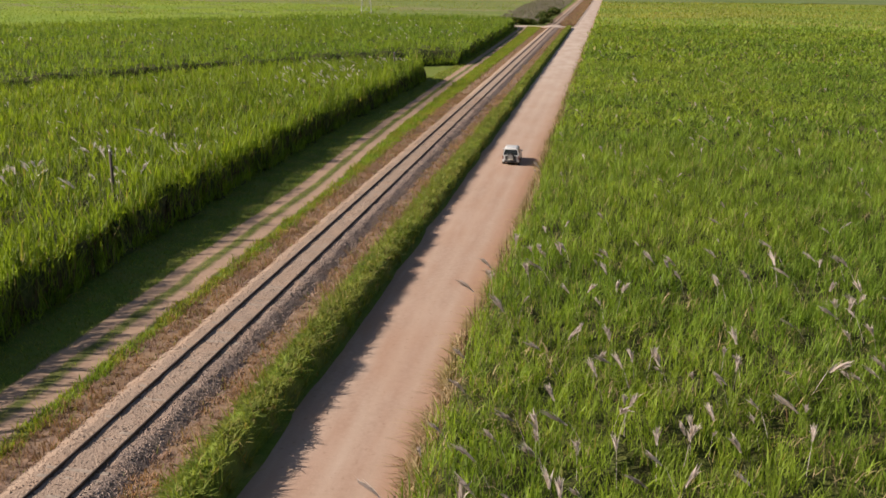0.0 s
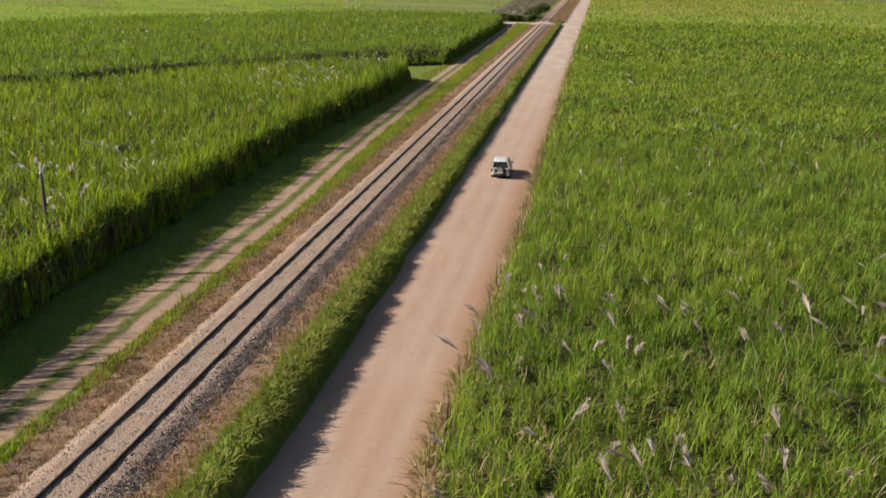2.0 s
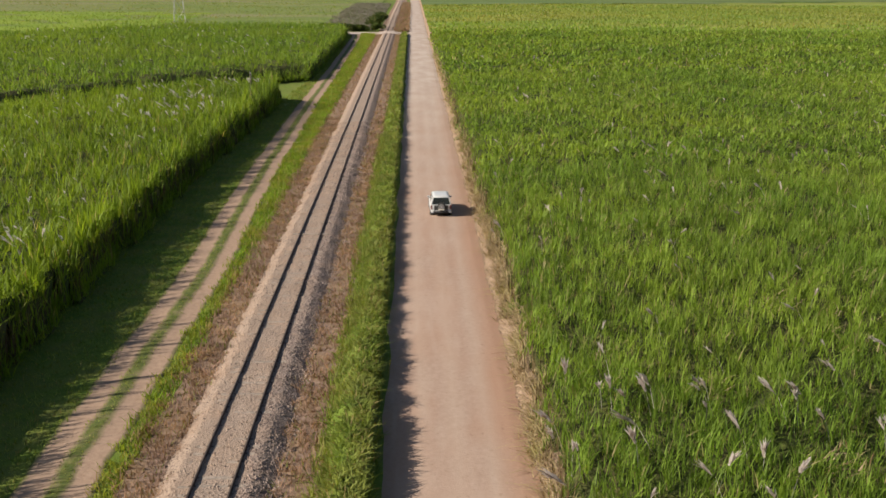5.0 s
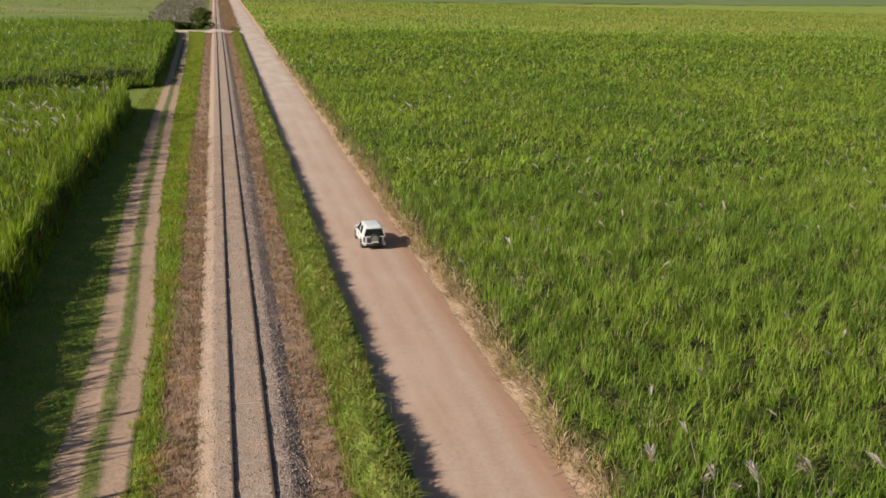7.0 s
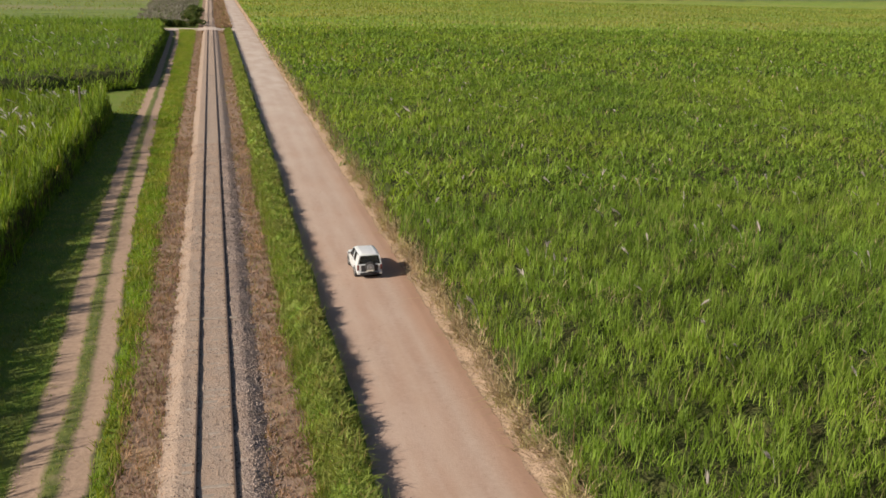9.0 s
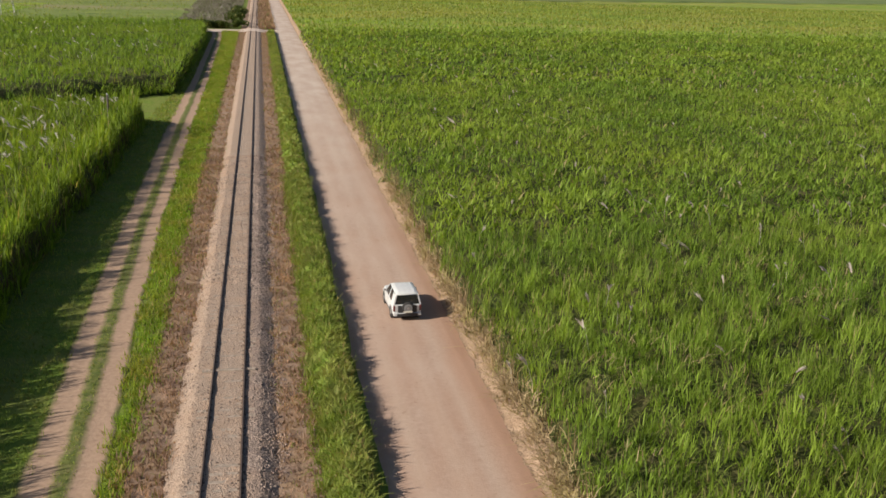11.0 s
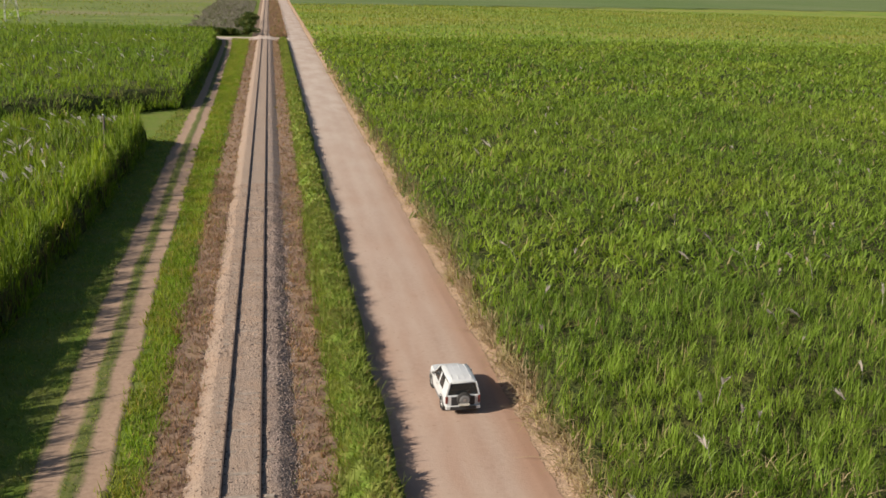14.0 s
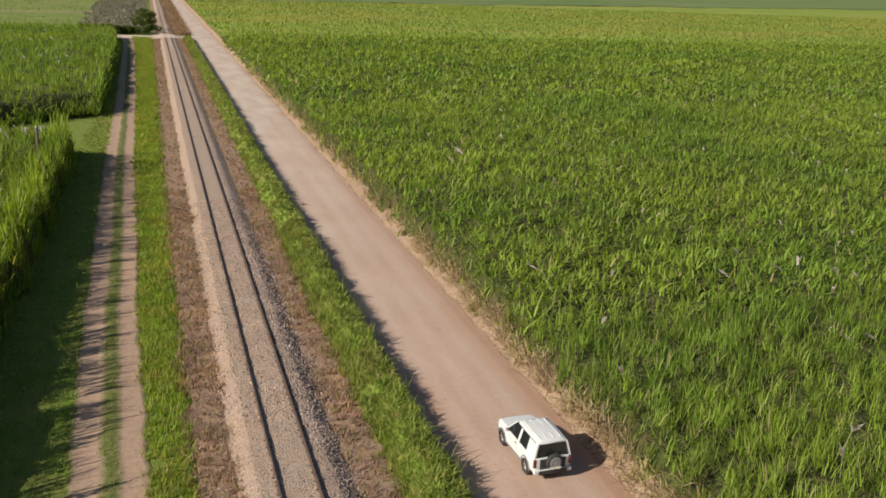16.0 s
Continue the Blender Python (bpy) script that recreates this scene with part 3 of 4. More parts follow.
field("green_field", -1400, -100, -200, 470, FIELD_GREEN, "green field west of the cane blocks", 6.0,
      lambda x, y: ((x < -104) & (y > block_back(np.maximum(x, -230)) + 3.5) & (y < 455)) | (x < -298), 0.3)
gf_x, gf_y = scatter(-420, -96, 120, 455, 0.4, lambda x, y: (x < -103 + 5 * wave(x, y, 11, 3)) & (y > block_back(np.maximum(x, -230)) + 5) & (x > -0.8 * y - 30))
stuff("low_cane", [blades(gf_x, gf_y, np.full(len(gf_x), 0.2), 0.5, 0.35, 0.4, 2, 0.6)], CANE_BRIGHT, "low green cane in the western field", "sugar cane")
far_x, far_y = scatter(-6, 520, FIELD_Y, 600, 0.32, lambda x, y: (x < right_reach(y) + 6) & (y < 562 + 0.45 * x))
mix = np.clip((372 - far_y + 30 * wave(far_x, far_y, 26, 2) + 12 * wave(far_x, far_y, 8, 5)) / 60, 0, 1) > RNG.uniform(0, 1, len(far_x))
for chosen, leaf, tone in ((mix, CANE, "green"), (~mix, YELLOW_CANE, "yellowing")):
    fx, fy = far_x[chosen], far_y[chosen]
    stuff("low_cane", [blades(fx, fy, np.full(len(fx), 1.25), 0.9, 0.45, 0.35, 2, 0.6)], leaf, tone + " low cane of the far field", "sugar cane")


px, py = scatter(-330, -48, 322, 640, 0.22, lambda x, y: (y > block_back(np.maximum(x, -100)) + 6) & (x > -0.8 * y - 30) & (wave(x, y, 18, 3) + RNG.normal(0, 0.5, len(x)) > -0.2))
stuff("pasture_grass", [blades(px, py, np.full(len(px), 0.15), 0.55, 0.5, 0.5, 2, 0.6)], GRASS, "rough tussocky grass of the distant pasture", "grass")


# ---- grass and weeds beside the track and the railway ----
def tufts(x0, x1, y0, y1, per_m2, length, width, spread, leaves=6, segs=2, keep=None, droop=0.5, lift=0.0):
    x, y = scatter(x0, x1, y0, y1, per_m2, keep)
    s = np.repeat(RNG.uniform(0.55, 1.3, len(x)), leaves)
    bx, by = np.repeat(x, leaves) + RNG.normal(0, 0.09, len(x) * leaves), np.repeat(y, leaves) + RNG.normal(0, 0.09, len(x) * leaves)
    return blades(bx, by, ground_z(bx, by) - 0.03 + lift, length * s, width, spread, segs, droop)


def verge_edge(y, edge, seed, sway=1.0):
    return edge + sway * (0.25 * wave(y, 2 * y, 2.2, seed) + 0.18 * wave(y, 3 * y, 7, seed + 1))


verge = lambda x, y: (x + 0.3 * wave(x, y, 0.5, 6) > verge_edge(y, -16.45, 1)) & (x < verge_edge(y, -14.3, 4, 0.35))
verge_mass = strip("verge_undergrowth", YS[YS < 316], lambda y: verge_edge(y, -16.35, 1), lambda y: verge_edge(y, -14.15, 4, 0.35),
                   lambda u, x, y: ground_z(x, y) - 0.08 + (0.72 + 0.4 * np.clip((64 - y) / 16, 0, 1) + 0.15 * wave(x, y, 0.7, 3) + 0.10 * wave(x, y, 2.3, 1)) * np.clip(np.minimum(u * 2.2, (1 - u) * 7), 0, 1), TURF, 16)
tagged(new("verge_undergrowth", verge_mass), "dense matted green weeds of the verge", "weeds", kind="stuff")


def on_mass(x0, x1, y0, y1, per_m2, length, width, leaves):
    x, y = scatter(x0, x1, y0, y1, per_m2, verge)
    bx, by = np.repeat(x, leaves) + RNG.normal(0, 0.12, len(x) * leaves), np.repeat(y, leaves) + RNG.normal(0, 0.12, len(x) * leaves)
    u = np.clip((bx + 16.35) / 2.25, 0, 1)
    z = ground_z(bx, by) - 0.12 + (0.72 + 0.4 * np.clip((64 - by) / 16, 0, 1) + 0.15 * wave(bx, by, 0.7, 3) + 0.10 * wave(bx, by, 2.3, 1)) * np.clip(np.minimum(u * 2.2, (1 - u) * 7), 0, 1)
    return blades(bx, by, z, length * np.repeat(RNG.uniform(0.6, 1.2, len(x)), leaves), width, 0.55, 2, 0.8)


stuff("verge_grass", [on_mass(-17, -13, 2, 125, 17, 0.42, 0.065, 10), on_mass(-17, -13, 125, 316, 7, 0.42, 0.14, 7),
                      tufts(-17, -13, 20, 125, 6, 0.62, 0.06, 0.4, 9, 2, verge, 0.9),
                      tufts(-14.9, -14.3, 20, 200, 0.3, 1.5, 0.03, 0.06, 3, 2), tufts(-16.2, -14.4, 20, 125, 3, 0.95, 0.05, 0.25, 9, 2)], GRASS,
      "lush green knee-high grass between the railway and the road", "grass")
strip_l = lambda x, y: (x + 0.35 * wave(x, y, 0.45, 3) + 0.25 * wave(x, y, 1.9, 1) > track_x(y) + 1.45) & (wave(x, y, 0.8, 5) + wave(x, y, 3, 2) > -1.1) & (x + 0.35 * wave(x, y, 0.5, 6) + 0.2 * wave(x, y, 0.25, 2) < verge_edge(y, 0, 5) + np.interp(y, [90, 130], [-23.8, -24.4]))
stuff("verge_grass", [tufts(-28, -23, 2, 150, 20, 0.42, 0.045, 0.35, 5, 2, strip_l), tufts(-29, -23, 150, 318, 12, 0.42, 0.075, 0.35, 6, 2, strip_l)], LUSH,
      "green grass strip between the farm track and the railway", "grass")
shade = lambda x, y: (x > left_edge(y) - 0.3) & (x < track_x(y) - 1.3)
stuff("short_grass", [tufts(-34, -27, 2, 155, 11, 0.24, 0.04, 0.5, 4, 2, shade), tufts(-34, -28, 155, 318, 6, 0.3, 0.1, 0.5, 4, 2, shade)], GRASS,
      "short grass along the foot of the cane", "grass")
middle = lambda x, y: np.abs(x - track_x(y) - 0.05) < 0.34 + 0.1 * wave(y, y, 2, 1)
stuff("short_grass", [tufts(-29, -25.5, 24, 160, 20, 0.13, 0.04, 0.6, 4, 2, lambda x, y: middle(x, y) & (wave(x, y, 1.7, 3) > -0.6), 0.5, 0.08)], GRASS, "low grass in the middle of the farm track", "grass")
dry_l = lambda x, y: (x > verge_edge(y, -24.2, 3)) & (x + 0.3 * wave(x, y, 0.5, 4) < verge_edge(y, -22.2, 6)) & (wave(x, y, 0.7, 2) + 0.8 * wave(x, y, 0.3, 5) + RNG.normal(0, 0.4, len(x)) > -0.6)
dry_r = lambda x, y: (x + 0.35 * wave(x, y, 0.5, 2) > verge_edge(y, -18.2, 7)) & (x < verge_edge(y, -16.2, 2)) & (wave(x, y, 0.7, 5) + 0.8 * wave(x, y, 0.3, 2) + RNG.normal(0, 0.4, len(x)) > -0.5)
stuff("dry_weeds", [tufts(-24.8, -21.8, 18, 140, 17, 0.42, 0.05, 0.4, 7, 2, dry_l), tufts(-18.8, -15.5, 18, 140, 15, 0.40, 0.05, 0.4, 7, 2, dry_r),
                    tufts(-24.8, -21.8, 140, 318, 6, 0.4, 0.08, 0.45, 5, 2, dry_l), tufts(-18.8, -15.5, 140, 318, 6, 0.4, 0.08, 0.45, 5, 2, dry_r),
                    tufts(-18.3, -13.6, 326, 620, 1.6, 1.2, 0.3, 0.4, 5, 2)], WEED, "brown dry weeds along the edges of the ballast", "weeds")

# ---- bank beside the road ----
tagged(new("road_bank", strip("road_bank", YS, lambda y: ROAD_R - 0.14 + 0.14 * wave(y, 2 * y, 4, 5) + 0.1 * wave(y, 3 * y, 0.9, 2), lambda y: -6.4 + 0 * y,
                              lambda u, x, y: 0.03 + 0.55 * np.clip(u * 1.5 - 0.12, 0, 1) + 0.17 * wave(x, y, 0.8, 4) * np.sin(u * np.pi) + 0.12 * wave(x, y, 0.33, 1) * np.sin(u * np.pi), BANK, 16)),
       "low crumbling earth bank between the road and the cane", "bank", kind="structure")
bare = strip("dry_soil_strip", YS, lambda y: -23.9 + 0.2 * wave(y, 2 * y, 3, 4), lambda y: -16.2 + 0.2 * wave(y, 2 * y, 3, 7), lambda u, x, y: 0.03 + 0.03 * wave(x, y, 0.7, 2) + 0 * u, BANK, 40)
bare.materials[0] = earth("dry_verge_soil", (0.20, 0.135, 0.10), (0.30, 0.21, 0.155), 4.0, (0.30, 0.20, 0.11), 0.9, 0.6, bump=0.9, bscale=9.0, depth=0.05)
tagged(new("dry_verge", bare), "strip of dry brown soil on both sides of the ballast", "ground", kind="structure")


# ---- shaping helpers ----
def box_bm(x0, x1, y0, y1, z0, z1, bevel=0.0, bm=None):
    bm = bm or bmesh.new()
    made = bmesh.ops.create_cube(bm, size=1.0, matrix=Matrix.Translation(((x0 + x1) / 2, (y0 + y1) / 2, (z0 + z1) / 2)) @ Matrix.Diagonal((x1 - x0, y1 - y0, z1 - z0, 1)))
    if bevel:
        edges = list({e for v in made["verts"] for e in v.link_edges})
        bmesh.ops.bevel(bm, geom=edges, offset=bevel, segments=2, affect="EDGES", profile=0.6)
    return bm


def loft_bm(rings, closed_ends=True):
    """A skin through rings of equally many points."""
    bm = bmesh.new()
    rows = [[bm.verts.new(p) for p in ring] for ring in rings]
    n = len(rows[0])
    for a, b in zip(rows, rows[1:]):
        for i in range(n):
            bm.faces.new((a[i], a[(i + 1) % n], b[(i + 1) % n], b[i]))
    if closed_ends:
        bm.faces.new(rows[0][::-1])
        bm.faces.new(rows[-1])
    bmesh.ops.recalc_face_normals(bm, faces=bm.faces)
    return bm


def rod_bm(a, b, r0, r1=None, sides=8, bm=None):
    bm = bm or bmesh.new()
    a, b = Vector(a), Vector(b)
    m = Matrix.Translation((a + b) / 2) @ (b - a).to_track_quat("Z", "Y").to_matrix().to_4x4()
    bmesh.ops.create_cone(bm, cap_ends=True, segments=sides, radius1=r0, radius2=r1 if r1 is not None else r0, depth=(b - a).length, matrix=m)
    return bm


def slab_bm(corners, thick):
    """A thin panel from four corners, thick along its own normal."""
    c = [Vector(p) for p in corners]
    nrm = (c[1] - c[0]).cross(c[3] - c[0]).normalized() * thick
    return loft_bm([c, [p + nrm for p in c]])


def empty(name, x, y, z, rz=0.0):
    ob = new(name)
    ob.matrix_world = pose(x, y, z, 0, 0, rz)
    return ob


# ---- railway ----
railway = tagged(empty("railway_track", RAIL_X, 0, 0), "single straight railway track of rusty rails on ballast", "railway track")


def rail_bm():
    prof = [(-0.07, 0.0), (0.07, 0.0), (0.07, 0.012), (0.012, 0.035), (0.012, 0.12), (0.036, 0.135), (0.036, 0.165), (0.028, 0.172),
            (-0.028, 0.172), (-0.036, 0.165), (-0.036, 0.135), (-0.012, 0.12), (-0.012, 0.035), (-0.07, 0.012)]
    return loft_bm([[(x * 0.92, y, z * 0.8) for x, z in prof] for y in (-20.0, 150.0, 312.0, 326.0, 900.0)])


for side in (RAIL_L - RAIL_X, RAIL_R - RAIL_X):
    rail = part("rail", rail_bm(), RUST, railway, "dark brown rusty steel rail")
    rail.location = (side, 0, 0.355)
    head = part("rail_head", box_bm(-0.026, 0.026, -20, 900, 0.136, 0.141), SHINE, rail, "rail head worn slightly brighter")
sleeper_mesh = bpy.data.meshes.new("sleeper")
bm = loft_bm([[(x * w, y, z) for x, y, z in ((1, -0.12, 0), (1, 0.12, 0), (1, 0.10, 0.16), (1, -0.10, 0.16))] for w in (-1.28, -0.75, -0.4, 0.4, 0.75, 1.28)])
bm.to_mesh(sleeper_mesh)
bm.free()
sleeper_mesh.materials.append(CONCRETE)
clip_mesh = bpy.data.meshes.new("rail_clip")
bm = box_bm(-0.04, 0.04, -0.05, 0.05, 0, 0.028)
bm.to_mesh(clip_mesh)
bm.free()
clip_mesh.materials.append(RUST)

# ---- the car ----
def wheel(parent, x, y, z, r=0.335, w=0.22, name="wheel", axis=0):
    hub = empty(name, 0, 0, 0)
    hub.parent = parent
    hub.location = (x, y, z)
    if axis:
        hub.rotation_euler = (0, 0, radians(90))
    ring = [(0.60, 0.5), (0.88, 0.5), (1.0, 0.36), (1.0, -0.36), (0.88, -0.5), (0.60, -0.5)]
    rings = [[(d * w, math.cos(a) * q * r, math.sin(a) * q * r) for q, d in ring] for a in [k * math.tau / 24 for k in range(25)]]
    part("tyre", loft_bm(rings, False), RUBBER, hub, "black rubber tyre", True)
    bm = rod_bm((-w * 0.32, 0, 0), (w * 0.32, 0, 0), r * 0.62, None, 20)
    for k in range(5):
        a = k * math.tau / 5
        rod_bm((w * 0.36, math.cos(a) * r * 0.12, math.sin(a) * r * 0.12), (w * 0.36, math.cos(a) * r * 0.55, math.sin(a) * r * 0.55), 0.03, 0.022, 6, bm)
        rod_bm((-w * 0.36, math.cos(a) * r * 0.12, math.sin(a) * r * 0.12), (-w * 0.36, math.cos(a) * r * 0.55, math.sin(a) * r * 0.55), 0.03, 0.022, 6, bm)
    part("rim", bm, ALLOY, hub, "grey alloy rim")
    return hub


def build_car(x, y, z, rz):
    car = tagged(empty("car", x, y, z, rz), "small white off-road car with a tailgate spare wheel", "car")

    def ring(yy, hw, lo, belt, top):
        half = [(hw * 0.90, lo), (hw * 0.99, lo + 0.10), (hw, lo + 0.28), (hw, belt - 0.14), (hw * 0.975, belt - 0.02), (hw * 0.90, top), (hw * 0.5, top + 0.015)]
        return [(a, yy, b) for a, b in half] + [(-a, yy, b) for a, b in reversed(half)]

    part("body", loft_bm([ring(-1.93, 0.76, 0.42, 0.95, 0.98), ring(-1.86, 0.83, 0.34, 0.99, 1.00), ring(-1.2, 0.85, 0.30, 1.00, 1.00), ring(0.0, 0.85, 0.28, 0.99, 0.99),
                          ring(0.72, 0.85, 0.28, 0.99, 1.00), ring(1.2, 0.84, 0.30, 0.95, 0.99), ring(1.65, 0.81, 0.34, 0.88, 0.94), ring(1.86, 0.76, 0.38, 0.82, 0.86), ring(1.93, 0.70, 0.42, 0.74, 0.76)]),
         PAINT, car, "white painted body shell with a short bonnet")
    part("interior", loft_bm([[(-0.74, -1.78, 0.98), (0.74, -1.78, 0.98), (0.74, 0.62, 0.98), (-0.74, 0.62, 0.98)],
                              [(-0.70, -1.70, 1.18), (0.70, -1.70, 1.18), (0.70, 0.40, 1.18), (-0.70, 0.40, 1.18)]]), CLOTH, car, "dark seats and dashboard")
    for sx in (-0.36, 0.36):
        part("seat", box_bm(sx - 0.22, sx + 0.22, -0.55, -0.40, 1.0, 1.50, 0.05), CLOTH, car, "dark cloth front seat")

    def roof_ring(yy, hw, top):
        half = [(hw, top - 0.10), (hw * 0.985, top - 0.05), (hw * 0.93, top - 0.012), (hw * 0.55, top + 0.012)]
        return [(a, yy, b) for a, b in half] + [(-a, yy, b) for a, b in reversed(half)]

    part("roof", loft_bm([roof_ring(-1.80, 0.60, 1.62), roof_ring(-1.74, 0.66, 1.66), roof_ring(-1.0, 0.68, 1.69), roof_ring(-0.2, 0.67, 1.68), roof_ring(0.10, 0.64, 1.65), roof_ring(0.18, 0.60, 1.61)]),
         PAINT, car, "white rounded roof", True)
    for s in (-1, 1):
        def P(yb, yt):
            return (s * 0.815, yb, 0.98), (s * 0.655, yt, 1.60)
        posts = {"front": (0.80, 0.16, 0.07), "middle": (-0.36, -0.40, 0.16), "rear": (-1.22, -1.20, 0.14), "tail": (-1.60, -1.54, 0.62)}
        for yb, yt, wd in posts.values():
            a, b = P(yb, yt)
            c0 = [(a[0], a[1] - wd / 2, a[2]), (a[0], a[1] + wd / 2, a[2]), (a[0] - s * 0.07, a[1] + wd / 2, a[2]), (a[0] - s * 0.07, a[1] - wd / 2, a[2])]
            c1 = [(b[0], b[1] - wd / 2, b[2]), (b[0], b[1] + wd / 2, b[2]), (b[0] - s * 0.07, b[1] + wd / 2, b[2]), (b[0] - s * 0.07, b[1] - wd / 2, b[2])]
            part("pillar", loft_bm([c0, c1]), PAINT, car)
        for (yb0, yt0, yb1, yt1) in ((0.74, 0.12, -0.28, -0.32), (-0.44, -0.48, -1.15, -1.13)):
            a0, b0 = P(yb0, yt0)
            a1, b1 = P(yb1, yt1)
            k = s * 0.018
            part("side_window", slab_bm([(a0[0] - k, a0[1], a0[2]), (a1[0] - k, a1[1], a1[2]), (b1[0] - k, b1[1], b1[2]), (b0[0] - k, b0[1], b0[2])], 0.008), GLASS, car, "dark tinted side window")
        mirror = part("mirror", box_bm(s * 0.93 - 0.09, s * 0.93 + 0.09, 0.52, 0.62, 1.0, 1.15, 0.03), PAINT, car, "white door mirror")
        part("mirror_glass", box_bm(s * 0.93 - 0.07, s * 0.93 + 0.07, 0.512, 0.522, 1.015, 1.135), ALLOY, mirror)
        part("door", box_bm(s * 0.853 - 0.008, s * 0.853 + 0.008, -0.32, 0.70, 0.42, 0.93, 0.006), PAINT, car, "white front door")
        part("door_handle", box_bm(s * 0.868 - 0.012, s * 0.868 + 0.012, -0.26, -0.12, 0.83, 0.87, 0.008), TRIM, car, "black door handle")
        part("sill_trim", box_bm(s * 0.855 - 0.012, s * 0.855 + 0.012, -0.85, 0.85, 0.32, 0.42, 0.01), GREYPLASTIC, car, "grey plastic sill")
        part("tail_lamp", box_bm(s * 0.765 - 0.06, s * 0.765 + 0.06, -1.955, -1.87, 0.62, 0.96, 0.02), REDLENS, car, "red tail lamp")
        part("head_lamp", box_bm(s * 0.58 - 0.13, s * 0.58 + 0.13, 1.86, 1.935, 0.66, 0.79, 0.03), CLEARLENS, car, "clear head lamp")
        for wy in (-1.2, 1.2):
            arch = [[(s * d, wy + math.cos(t) * q, 0.335 + math.sin(t) * q) for q, d in ((0.37, 0.84), (0.43, 0.84), (0.43, 0.868), (0.37, 0.872))] for t in [math.pi * k / 12 for k in range(13)]]
            part("wheel_arch", loft_bm(arch), GREYPLASTIC, car, "grey plastic wheel arch")
            well = rod_bm((s * 0.60, wy, 0.335), (s * 0.846, wy, 0.335), 0.375, None, 20)
            part("wheel_well", well, TRIM, car, "black wheel well")
            wheel(car, s * 0.765, wy, 0.335)
    part("windscreen", slab_bm([(-0.72, 0.80, 0.99), (0.72, 0.80, 0.99), (0.60, 0.20, 1.58), (-0.60, 0.20, 1.58)], 0.008), GLASS, car, "dark windscreen")
    part("rear_window", slab_bm([(0.68, -1.895, 1.03), (-0.68, -1.895, 1.03), (-0.57, -1.815, 1.55), (0.57, -1.815, 1.55)], 0.008), GLASS, car, "dark tinted rear window")
    part("tailgate", box_bm(-0.68, 0.68, -1.955, -1.925, 0.50, 0.985, 0.012), PAINT, car, "white tailgate")
    part("tailgate_trim", box_bm(-0.56, 0.56, -1.972, -1.950, 0.52, 0.96, 0.01), TRIM, car, "dark lower tailgate panel")
    part("rear_bumper", box_bm(-0.82, 0.82, -2.04, -1.88, 0.34, 0.52, 0.04), PAINT, car, "white rear bumper")
    for rx in (-0.45, -0.15, 0.15, 0.45):
        part("roof_rib", box_bm(rx - 0.02, rx + 0.02, -1.6, 0.0, 1.67, 1.701, 0.006), PAINT, car)
    for s in (-1, 1):
        part("roof_gutter", box_bm(s * 0.675 - 0.012, s * 0.675 + 0.012, -1.7, 0.05, 1.575, 1.6, 0.005), TRIM, car, "dark rain gutter")
    part("bumper_step", box_bm(-0.62, 0.62, -2.056, -2.03, 0.33, 0.50, 0.01), TRIM, car, "black bumper step")
    part("front_bumper", box_bm(-0.78, 0.78, 1.84, 2.0, 0.34, 0.56, 0.05), GREYPLASTIC, car, "grey front bumper")
    part("grille", box_bm(-0.42, 0.42, 1.90, 1.945, 0.62, 0.76, 0.01), TRIM, car, "black front grille")
    spare = wheel(car, 0.02, -2.075, 0.86, 0.35, 0.20, "spare_wheel", 1)
    cover = part("cover", rod_bm((-0.118, 0, 0), (-0.10, 0, 0), 0.22, 0.25, 24), GREYPLASTIC, spare, "dark grey spare wheel cover")
    part("badge", rod_bm((-0.126, 0, 0), (-0.116, 0, 0), 0.075, None, 16), ALLOY, cover, "small bright metal disc")
    part("number_plate", box_bm(-0.26, 0.26, -2.20, -2.19, 0.60, 0.71), PLATE, car, "pale blank plate")
    part("rear_wiper", rod_bm((-0.05, -1.91, 1.04), (0.32, -1.875, 1.24), 0.010, None, 5), TRIM, car)
    part("bonnet", loft_bm([[(-0.62, 0.86, 1.012), (0.62, 0.86, 1.012), (0.62, 0.86, 1.022), (-0.62, 0.86, 1.022)], [(-0.58, 1.72, 0.94), (0.58, 1.72, 0.94), (0.58, 1.72, 0.95), (-0.58, 1.72, 0.95)]]), PAINT, car, "white bonnet lid")
    part("underbody", box_bm(-0.66, 0.66, -1.80, 1.80, 0.24, 0.36, 0.02), TRIM, car, "black underbody")
    return car


build_car(-10.36, 90.1, 0.09, 1.5)


# ---- poles, pylon, shrubs ----
def build_pole(x, y, h, label):
    z = float(ground_z(np.array(x), np.array(y)))
    pole = tagged(empty("utility_pole", x, y, z), label, "pole", "utility poles")
    rings = [[(math.cos(a) * r, math.sin(a) * r, zz) for a in [k * math.tau / 10 for k in range(10)]] for zz, r in ((-0.3, 0.15), (0, 0.145), (h * 0.5, 0.125), (h, 0.10))]
    part("post", loft_bm(rings), WOOD, pole, "weathered dark timber post", True)
    part("cap", rod_bm((0, 0, h), (0, 0, h + 0.10), 0.11, 0.05, 10), STEEL, pole, "pale metal cap")
    ins = part("insulator", rod_bm((0.12, 0, h - 0.25), (0.12, 0, h - 0.05), 0.045, 0.03, 8), PLATE, pole, "pale insulator")
    return ins


build_pole(-34.3, 55.5, 6.6, "weathered timber pole standing in the edge of the cane")
build_pole(-33.8, 137.5, 6.3, "slim timber pole with a pale cap above the cane")


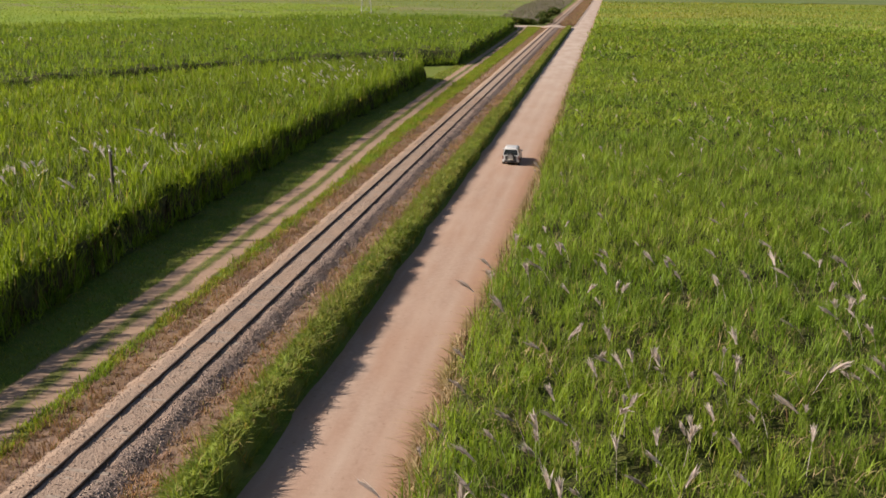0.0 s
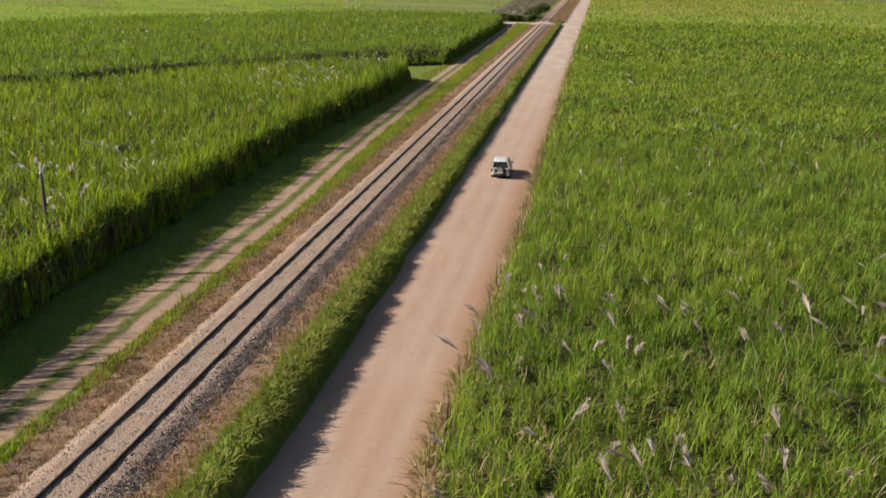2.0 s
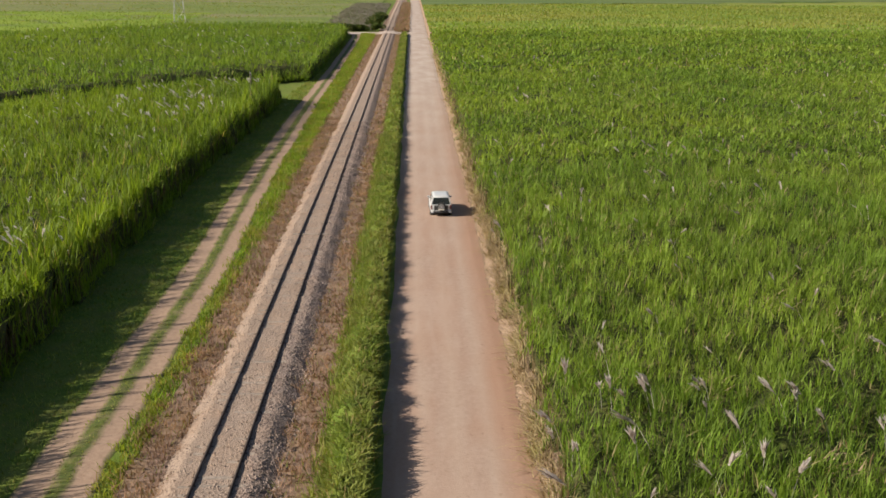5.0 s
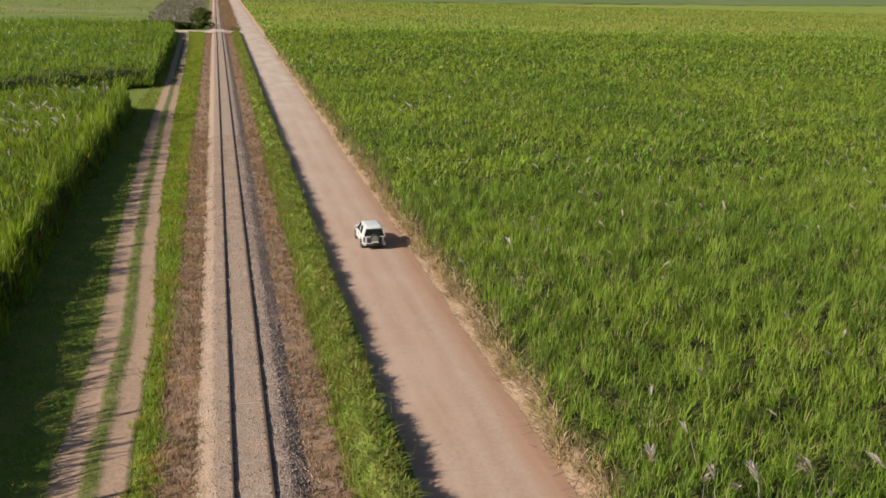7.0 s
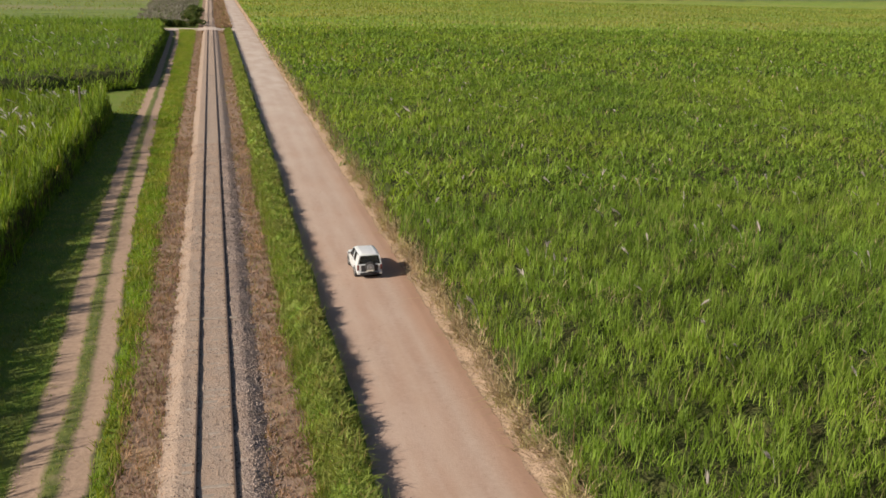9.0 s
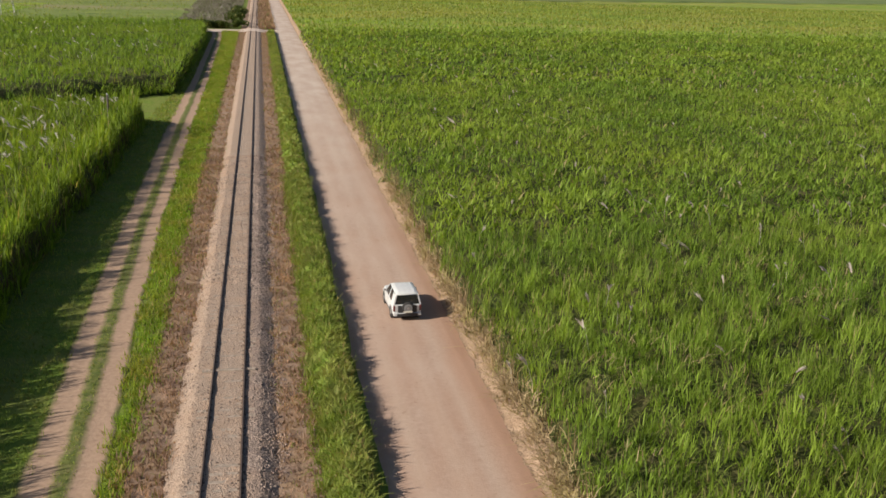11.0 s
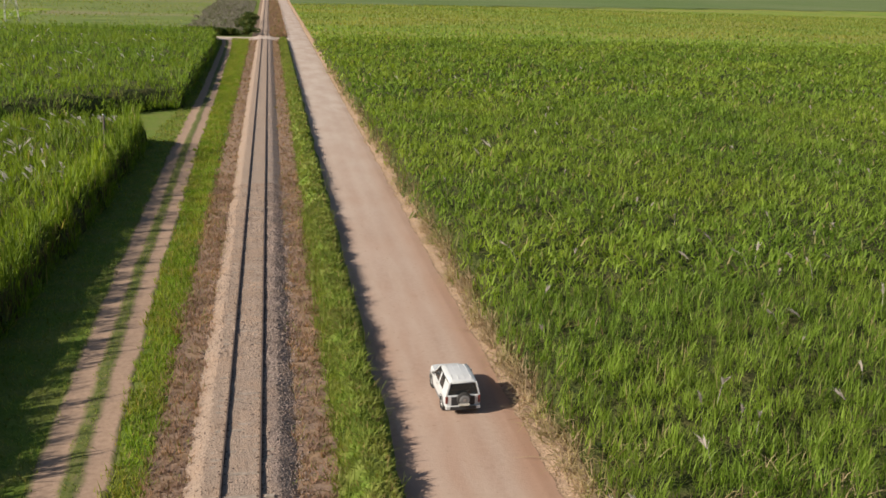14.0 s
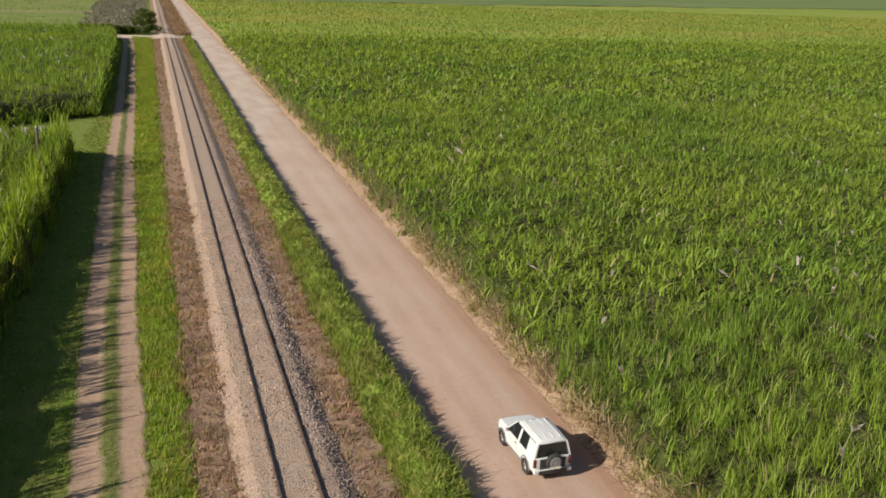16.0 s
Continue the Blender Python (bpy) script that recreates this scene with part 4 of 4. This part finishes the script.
def build_pylon(x, y, rz):
    tower = tagged(empty("lattice_pylon", x, y, 0.0, rz), "pale steel lattice power pylon in the distant pasture", "pylon")

    def half(z):
        return float(np.interp(z, [0, 18, 30], [2.1, 0.9, 0.6]))
    corners = ((1, 1), (-1, 1), (-1, -1), (1, -1))
    levels = [0, 4.5, 8.5, 12, 15, 18, 21, 24, 27, 30]
    for sx, sy in corners:
        bm = bmesh.new()
        for a, b in zip(levels, levels[1:]):
            rod_bm((sx * half(a), sy * half(a), a), (sx * half(b), sy * half(b), b), 0.07, None, 5, bm)
        part("leg", bm, STEEL, tower)
    for a, b in zip(levels, levels[1:]):
        for (ax, ay), (bx, by) in zip(corners, corners[1:] + corners[:1]):
            bm = rod_bm((ax * half(a), ay * half(a), a), (bx * half(b), by * half(b), b), 0.035, None, 4)
            rod_bm((bx * half(a), by * half(a), a), (ax * half(b), ay * half(b), b), 0.035, None, 4, bm)
            part("brace", bm, STEEL, tower)
    for z in (21, 25.5, 30):
        for s in (-1, 1):
            bm = rod_bm((s * half(z), 0.3, z), (s * 4.2, 0, z + 0.3), 0.07, 0.04, 4)
            rod_bm((s * half(z), -0.3, z + 1.0), (s * 4.2, 0, z + 0.3), 0.05, 0.04, 4, bm)
            part("cross_arm", bm, STEEL, tower)


build_pylon(-99.5, 367, 20)


def build_shrub(x, y, h, w, label):
    shrub = tagged(empty("shrub", x, y, 0.0), label, "shrub", "shrubs beyond the crossing")
    bm = rod_bm((0, 0, -0.1), (0.1, 0, h * 0.35), 0.13, 0.08, 6)
    for k in range(5):
        a = k * 1.26 + x
        rod_bm((0.08, 0, h * 0.3), (math.cos(a) * w * 0.35, math.sin(a) * w * 0.35, h * 0.7), 0.06, 0.02, 5, bm)
    part("trunk", bm, WOOD, shrub)
    lobes = [(RNG.normal(0, w * 0.22), RNG.normal(0, w * 0.22), h * RNG.uniform(0.35, 0.8), w * RNG.uniform(0.2, 0.36)) for _ in range(9)]
    xs, ys, zs = [], [], []
    for lx, ly, lz, lr in lobes:
        d = RNG.normal(0, 1, (150, 3))
        d = d / np.linalg.norm(d, axis=1)[:, None] * lr * RNG.uniform(0.6, 1.05, (150, 1))
        xs.append(lx + d[:, 0]), ys.append(ly + d[:, 1]), zs.append(np.maximum(lz + d[:, 2] * 0.8, 0.1))
    v, f = blades(np.concatenate(xs), np.concatenate(ys), np.concatenate(zs), 0.42, 0.22, 0.7, 2, 0.6)
    crown = new("crown", sheet("crown", v, f, SHRUB))
    crown.parent = shrub
    return shrub


for k in range(16):
    yy = 331 + 6.5 * k + RNG.uniform(-2, 2)
    build_shrub(-25.3 - 0.10 * k + RNG.normal(0, 0.8), yy, RNG.uniform(1.6, 3.6), RNG.uniform(2.4, 4.2), "dark green shrub beside the railway beyond the crossing")
for k in range(8):
    build_shrub(-28.5 - 2.3 * k, 330 + RNG.uniform(-1, 2), RNG.uniform(1.3, 2.3), RNG.uniform(3.0, 4.2), "low dark green shrub at the edge of the grey brush")
bx, by = scatter(-47, -26, 333, 600, 2.2, lambda x, y: x > -44 - 0.02 * (y - 333) + 3 * wave(y, y, 15, 1))
stuff("grey_brush", [blades(bx, by, np.zeros(len(bx)), 1.3, 0.3, 0.35, 2, 0.4)], BRUSH, "grey-mauve leafless brush beyond the crossing", "brush")

# ---- small stones and sleepers, shared meshes ----


def stones(x0, x1, y0, y1, per_m2, small, large, material, label):
    x, y = scatter(x0, x1, y0, y1, per_m2, lambda x, y: np.abs(x - RAIL_X) + np.abs(RNG.normal(0, 0.25, len(x))) < 2.65 + 0.3 * wave(x, y, 0.5, 2) + 0.2 * wave(x, y, 1.7, 4))
    n = len(x)
    size = RNG.uniform(small, large, n) * np.where(y > 95, 1.3, 1.0)
    z = np.maximum(ballast_z(0, x, y), 0.05)
    ang = RNG.uniform(0, math.tau, n)
    vs = [np.stack([x + np.cos(ang + k * math.tau / 4) * size * (1.3 if k % 2 else 0.9), y + np.sin(ang + k * math.tau / 4) * size * (1.3 if k % 2 else 0.9), z - 0.01], 1) for k in range(4)]
    vs.append(np.stack([x + RNG.normal(0, 0.015, n), y + RNG.normal(0, 0.015, n), z + size * RNG.uniform(0.5, 1.1, n)], 1))
    f = (np.arange(n)[:, None, None] * 5 + np.array([(0, 1, 4), (1, 2, 4), (2, 3, 4), (3, 0, 4)])[None]).reshape(-1, 3)
    return stuff("ballast_stones", [(np.stack(vs, 1).reshape(-1, 3), f)], material, label, "stones", False)


stones(RAIL_X - 3.1, RAIL_R - 0.08, 22, 135, 50, 0.022, 0.055, STONE, "loose pale crushed stones of the railway ballast")
stones(RAIL_R + 0.1, RAIL_X + 3.1, 22, 135, 62, 0.03, 0.068, GREY_STONE, "coarse grey crushed stones on the ballast slope")
for k in range(300):
    yy = 22 + 0.6 * k
    s = new("sleeper", sleeper_mesh)
    s.parent = railway
    lift = 0.085 if k in (100, 173) else float(RNG.uniform(-0.02, 0.018))
    s.location = (float(RNG.normal(0, 0.01)), yy, 0.188 + lift)
    s.rotation_euler = (0, 0, float(RNG.normal(0, 0.006)))
    if yy < 130:
        for cx in (-0.85, -0.65, 0.65, 0.85):
            c = new("rail_clip", clip_mesh)
            c.parent = s
            c.location = (cx, 0, 0.155)
